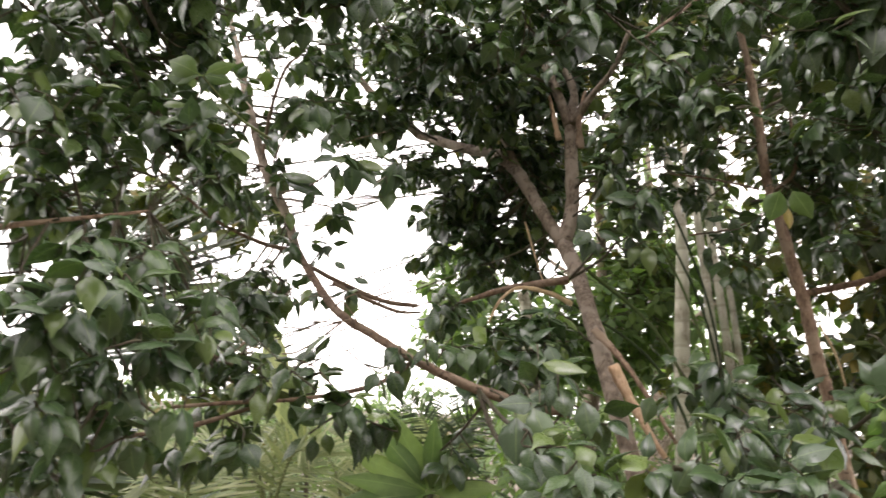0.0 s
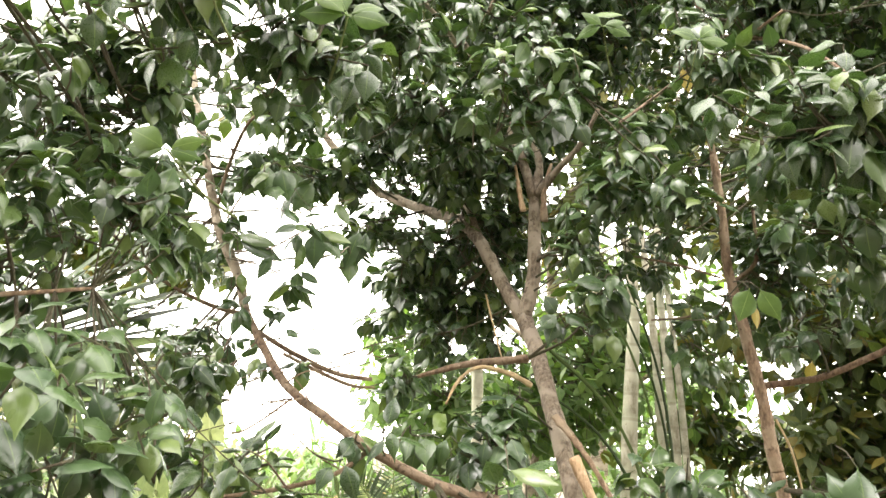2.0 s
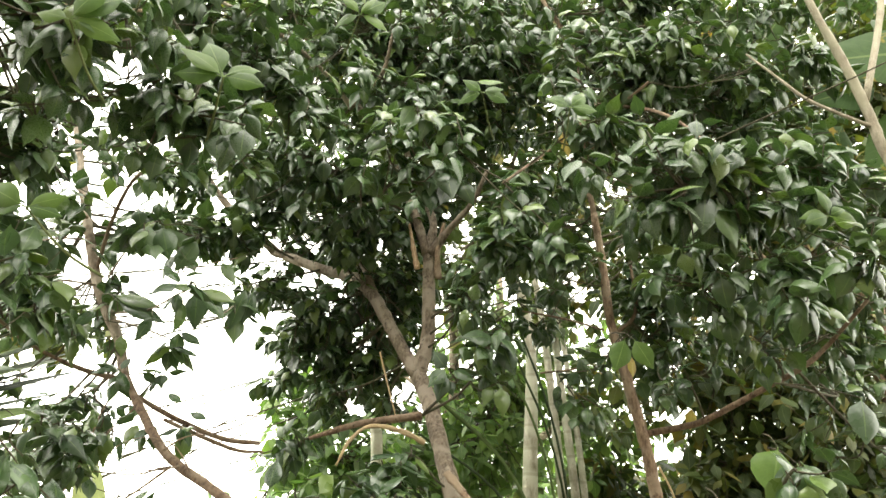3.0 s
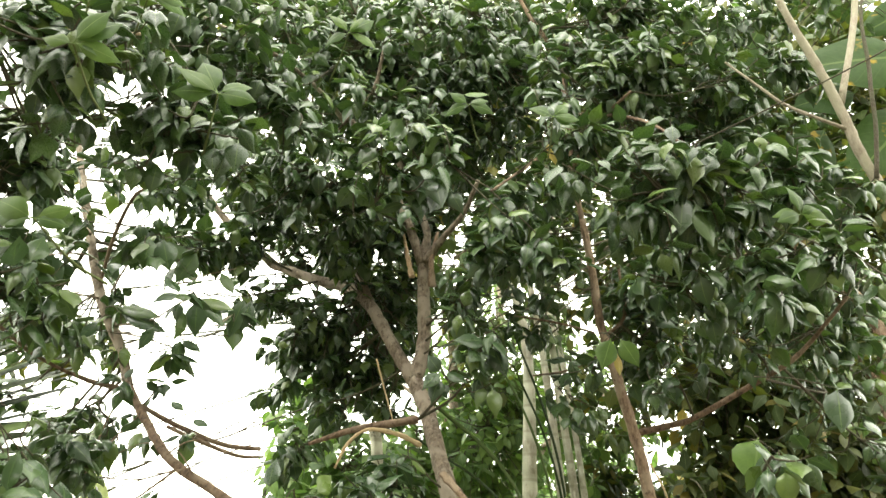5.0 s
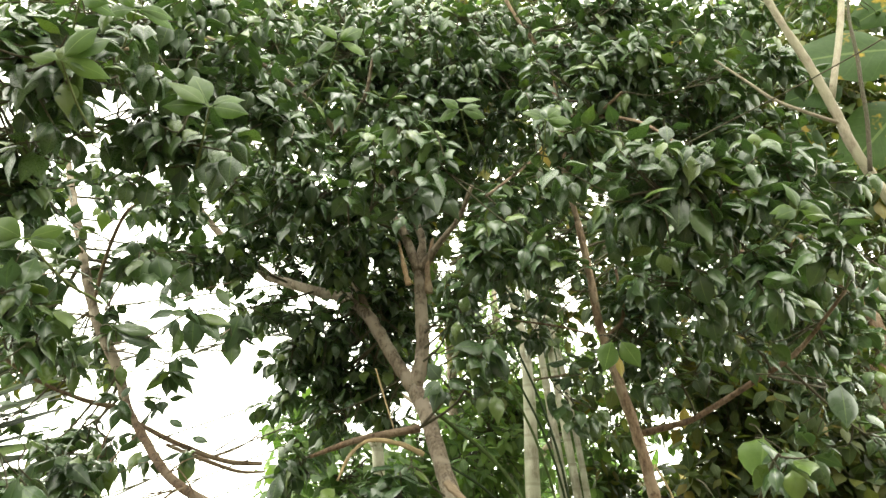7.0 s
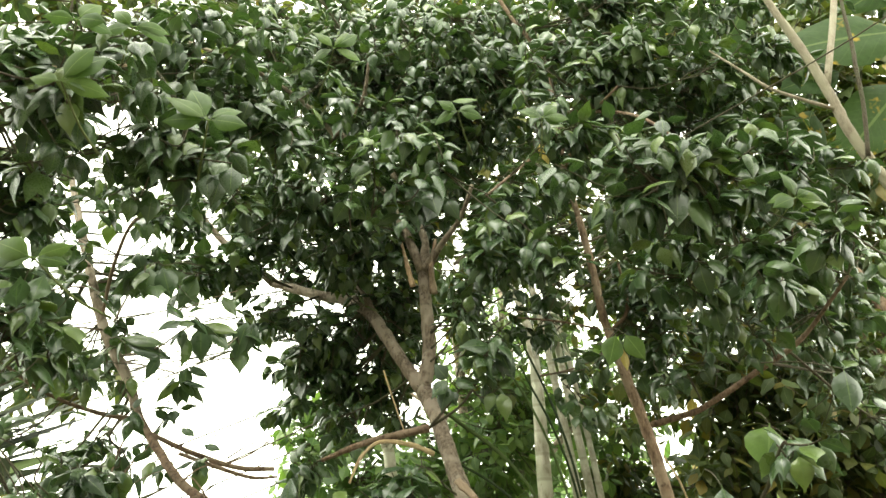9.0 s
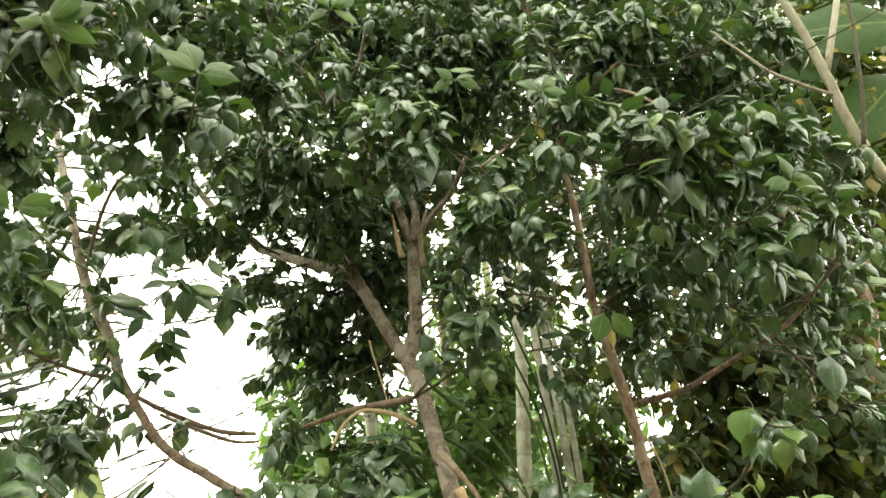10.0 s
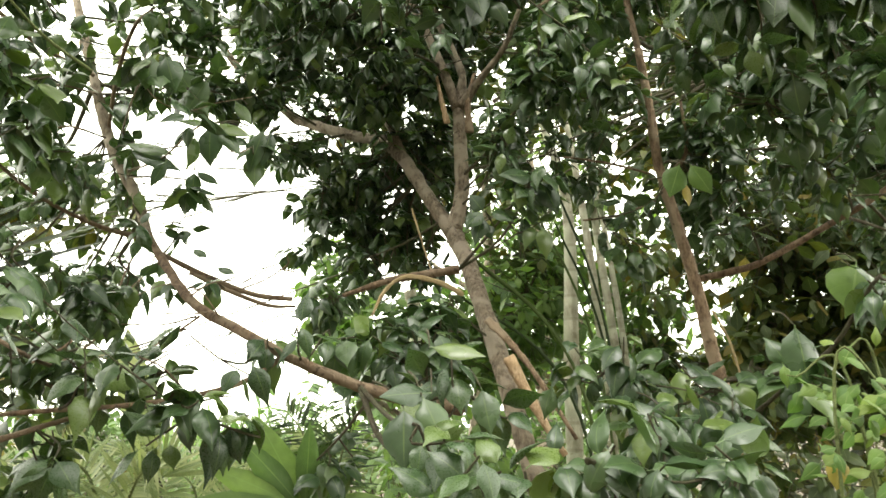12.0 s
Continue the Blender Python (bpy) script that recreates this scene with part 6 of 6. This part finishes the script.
near_leaf(main_tree, (0.325, 1.97, 1.425), (0.324, 1.93, 1.334), 0.68, DARK_LEAF)
near_leaf(main_tree, (0.356, 1.98, 1.444), (0.389, 1.94, 1.373), 0.62, DARK_LEAF)
near_leaf(main_tree, (0.477, 2.1, 1.465), (0.486, 2.06, 1.389), 0.6, DARK_LEAF)
near_leaf(main_tree, (0.374, 2, 1.45), (0.291, 1.95, 1.447), 0.45, DARK_LEAF)
near_leaf(main_tree, (0.379, 2.1, 1.54), (0.472, 2.05, 1.528), 0.4, DARK_LEAF)
near_leaf(right_tree, (1.352, 2.2, 1.758), (1.298, 2.16, 1.644), 0.85, MID_LEAF)
near_leaf(right_tree, (1.396, 2.2, 1.722), (1.448, 2.16, 1.618), 0.62, DARK_LEAF)
near_leaf(right_tree, (1.184, 2.2, 1.613), (1.183, 2.16, 1.484), 0.68, DARK_LEAF)
near_leaf(right_tree, (1.529, 2.1, 1.874), (1.495, 2.06, 1.765), 0.6, DARK_LEAF)
near_leaf(right_tree, (1.052, 2.3, 1.444), (1.021, 2.25, 1.306), 0.6, DARK_LEAF)
near_leaf(right_tree, (0.922, 2.3, 1.43), (0.947, 2.25, 1.334), 0.6, DARK_LEAF)
young_shoot(left_tree, (-0.263, 1.62, 2.332), 0.0931)
young_shoot(left_tree, (-0.024, 1.75, 2.343), 0.109)
young_shoot(left_tree, (0.221, 2.2, 2.922), 0.0995)
young_shoot(main_tree, (0.61, 2.3, 2.778), 0.0935)
young_shoot(right_tree, (0.886, 2.3, 2.764), 0.0986)
young_shoot(left_tree, (-0.294, 1.72, 2.018), 0.0922)
young_shoot(left_tree, (-0.22, 1.8, 2.624), 0.0884)
young_shoot(left_tree, (-0.294, 1.7, 2.549), 0.0906)
young_shoot(right_tree, (1.455, 2, 2.316), 0.0935)
young_shoot(right_tree, (1.322, 2.1, 2.51), 0.0876)
young_shoot(main_tree, (0.341, 2.5, 2.766), 0.0906)
near_leaf(main_tree, (0.51, 2.45, 2.623), (0.552, 2.42, 2.482), 0.6, DARK_LEAF)
near_leaf(main_tree, (0.492, 2.45, 2.621), (0.476, 2.42, 2.484), 0.5, DARK_LEAF)
near_leaf(main_tree, (0.627, 2.5, 2.962), (0.709, 2.45, 2.947), 0.5, MID_LEAF)
near_leaf(right_tree, (1.182, 2.1, 2.412), (1.149, 2.07, 2.277), 0.55, DARK_LEAF)
near_leaf(right_tree, (1.212, 2.1, 2.387), (1.243, 2.07, 2.249), 0.5, DARK_LEAF)
near_leaf(right_tree, (1.079, 2.45, 2.081), (1.036, 2.42, 1.985), 0.6, MID_LEAF)
near_leaf(right_tree, (1.107, 2.45, 2.082), (1.147, 2.42, 1.996), 0.6, MID_LEAF)
near_leaf(main_tree, (0.745, 2.7, 2.123), (0.635, 2.65, 2.115), 0.55, DARK_LEAF)
near_leaf(main_tree, (0.764, 2.7, 2.114), (0.8, 2.66, 2.005), 0.5, DARK_LEAF)
near_leaf(right_tree, (1.117, 2.5, 2.048), (1.116, 2.48, 1.979), 0.5, YELLOW_LEAF)
near_leaf(right_tree, (1.073, 1.95, 1.35), (1.047, 1.93, 1.298), 0.6, YELLOW_LEAF)
near_leaf(right_tree, (1.037, 2.8, 2.999), (1.058, 2.78, 2.895), 0.5, YELLOW_LEAF)
near_leaf(right_tree, (1.681, 3.2, 2.324), (1.72, 3.2, 2.254), 0.6, YELLOW_LEAF)
near_leaf(right_tree, (1.681, 3.2, 2.032), (1.668, 3.2, 1.947), 0.5, YELLOW_LEAF)
hanging_twig(right_tree, (1.396, 2.95, 1.775), (1.436, 2.93, 1.664), (1.468, 2.92, 1.482))
hanging_twig(main_tree, (0.409, 3.2, 2.172), (0.445, 3.2, 2.054), (0.481, 3.15, 1.919))
shard(main_tree, [(0.55, 3.3, 2.566), (0.531, 3.32, 2.666), (0.511, 3.34, 2.785)], 0.03, 0.015, RAW_WOOD, "torn pale wood at the upper fork")
shard(main_tree, [(0.639, 3.3, 2.531), (0.637, 3.32, 2.672), (0.665, 3.34, 2.808)], 0.035, 0.02, RED_BARK, "peeling reddish bark at the upper fork")
near_leaf(main_tree, (-0.147, 2.45, 2.13), (-0.138, 2.43, 2.019), 0.55, DARK_LEAF)
near_leaf(main_tree, (-0.15, 2.45, 2.13), (-0.225, 2.43, 2.133), 0.35, DARK_LEAF)
near_leaf(main_tree, (-0.144, 2.45, 2.13), (-0.046, 2.43, 2.104), 0.4, DARK_LEAF)
near_leaf(main_tree, (-0.134, 2.45, 2.134), (-0.065, 2.43, 2.054), 0.42, DARK_LEAF)
near_leaf(main_tree, (-0.441, 2.7, 2.17), (-0.302, 2.68, 2.149), 0.36, DARK_LEAF)
near_leaf(main_tree, (-0.429, 2.7, 2.154), (-0.279, 2.68, 2.104), 0.36, DARK_LEAF)
near_leaf(main_tree, (-0.289, 2.6, 2.087), (-0.316, 2.58, 2.009), 0.4, DARK_LEAF)
near_leaf(main_tree, (-0.187, 2.5, 2.021), (-0.182, 2.48, 1.949), 0.5, DARK_LEAF)
near_leaf(main_tree, (-0.184, 2.5, 2.021), (-0.123, 2.48, 1.989), 0.45, DARK_LEAF)
near_leaf(main_tree, (-0.292, 2.4, 2.288), (-0.29, 2.38, 2.191), 0.62, DARK_LEAF)
near_leaf(main_tree, (-0.259, 2.4, 2.287), (-0.223, 2.38, 2.191), 0.58, DARK_LEAF)
near_leaf(main_tree, (-0.201, 2.6, 2.334), (-0.248, 2.58, 2.228), 0.5, DARK_LEAF)
near_leaf(main_tree, (-0.04, 2.6, 2.192), (-0.07, 2.58, 2.065), 0.45, DARK_LEAF)
near_leaf(main_tree, (-0.019, 2.6, 2.188), (-0.039, 2.58, 2.082), 0.42, DARK_LEAF)
near_leaf(main_tree, (-0.125, 2.6, 2.272), (-0.072, 2.58, 2.202), 0.4, DARK_LEAF)
near_leaf(main_tree, (-0.364, 2.9, 1.982), (-0.314, 2.88, 1.949), 0.5, DARK_LEAF)
near_leaf(main_tree, (-0.275, 2.9, 1.92), (-0.227, 2.88, 1.893), 0.55, DARK_LEAF)
near_leaf(main_tree, (-0.2, 2.9, 1.863), (-0.143, 2.88, 1.846), 0.5, DARK_LEAF)
near_leaf(main_tree, (-0.437, 2.9, 1.949), (-0.445, 2.88, 1.882), 0.5, DARK_LEAF)
near_leaf(main_tree, (-0.482, 2.7, 2.124), (-0.527, 2.68, 2.054), 0.45, DARK_LEAF)
near_leaf(main_tree, (-0.56, 2.4, 2.221), (-0.496, 2.38, 2.119), 0.5, DARK_LEAF)
near_leaf(main_tree, (-0.345, 2.9, 1.816), (-0.378, 2.88, 1.758), 0.5, DARK_LEAF)
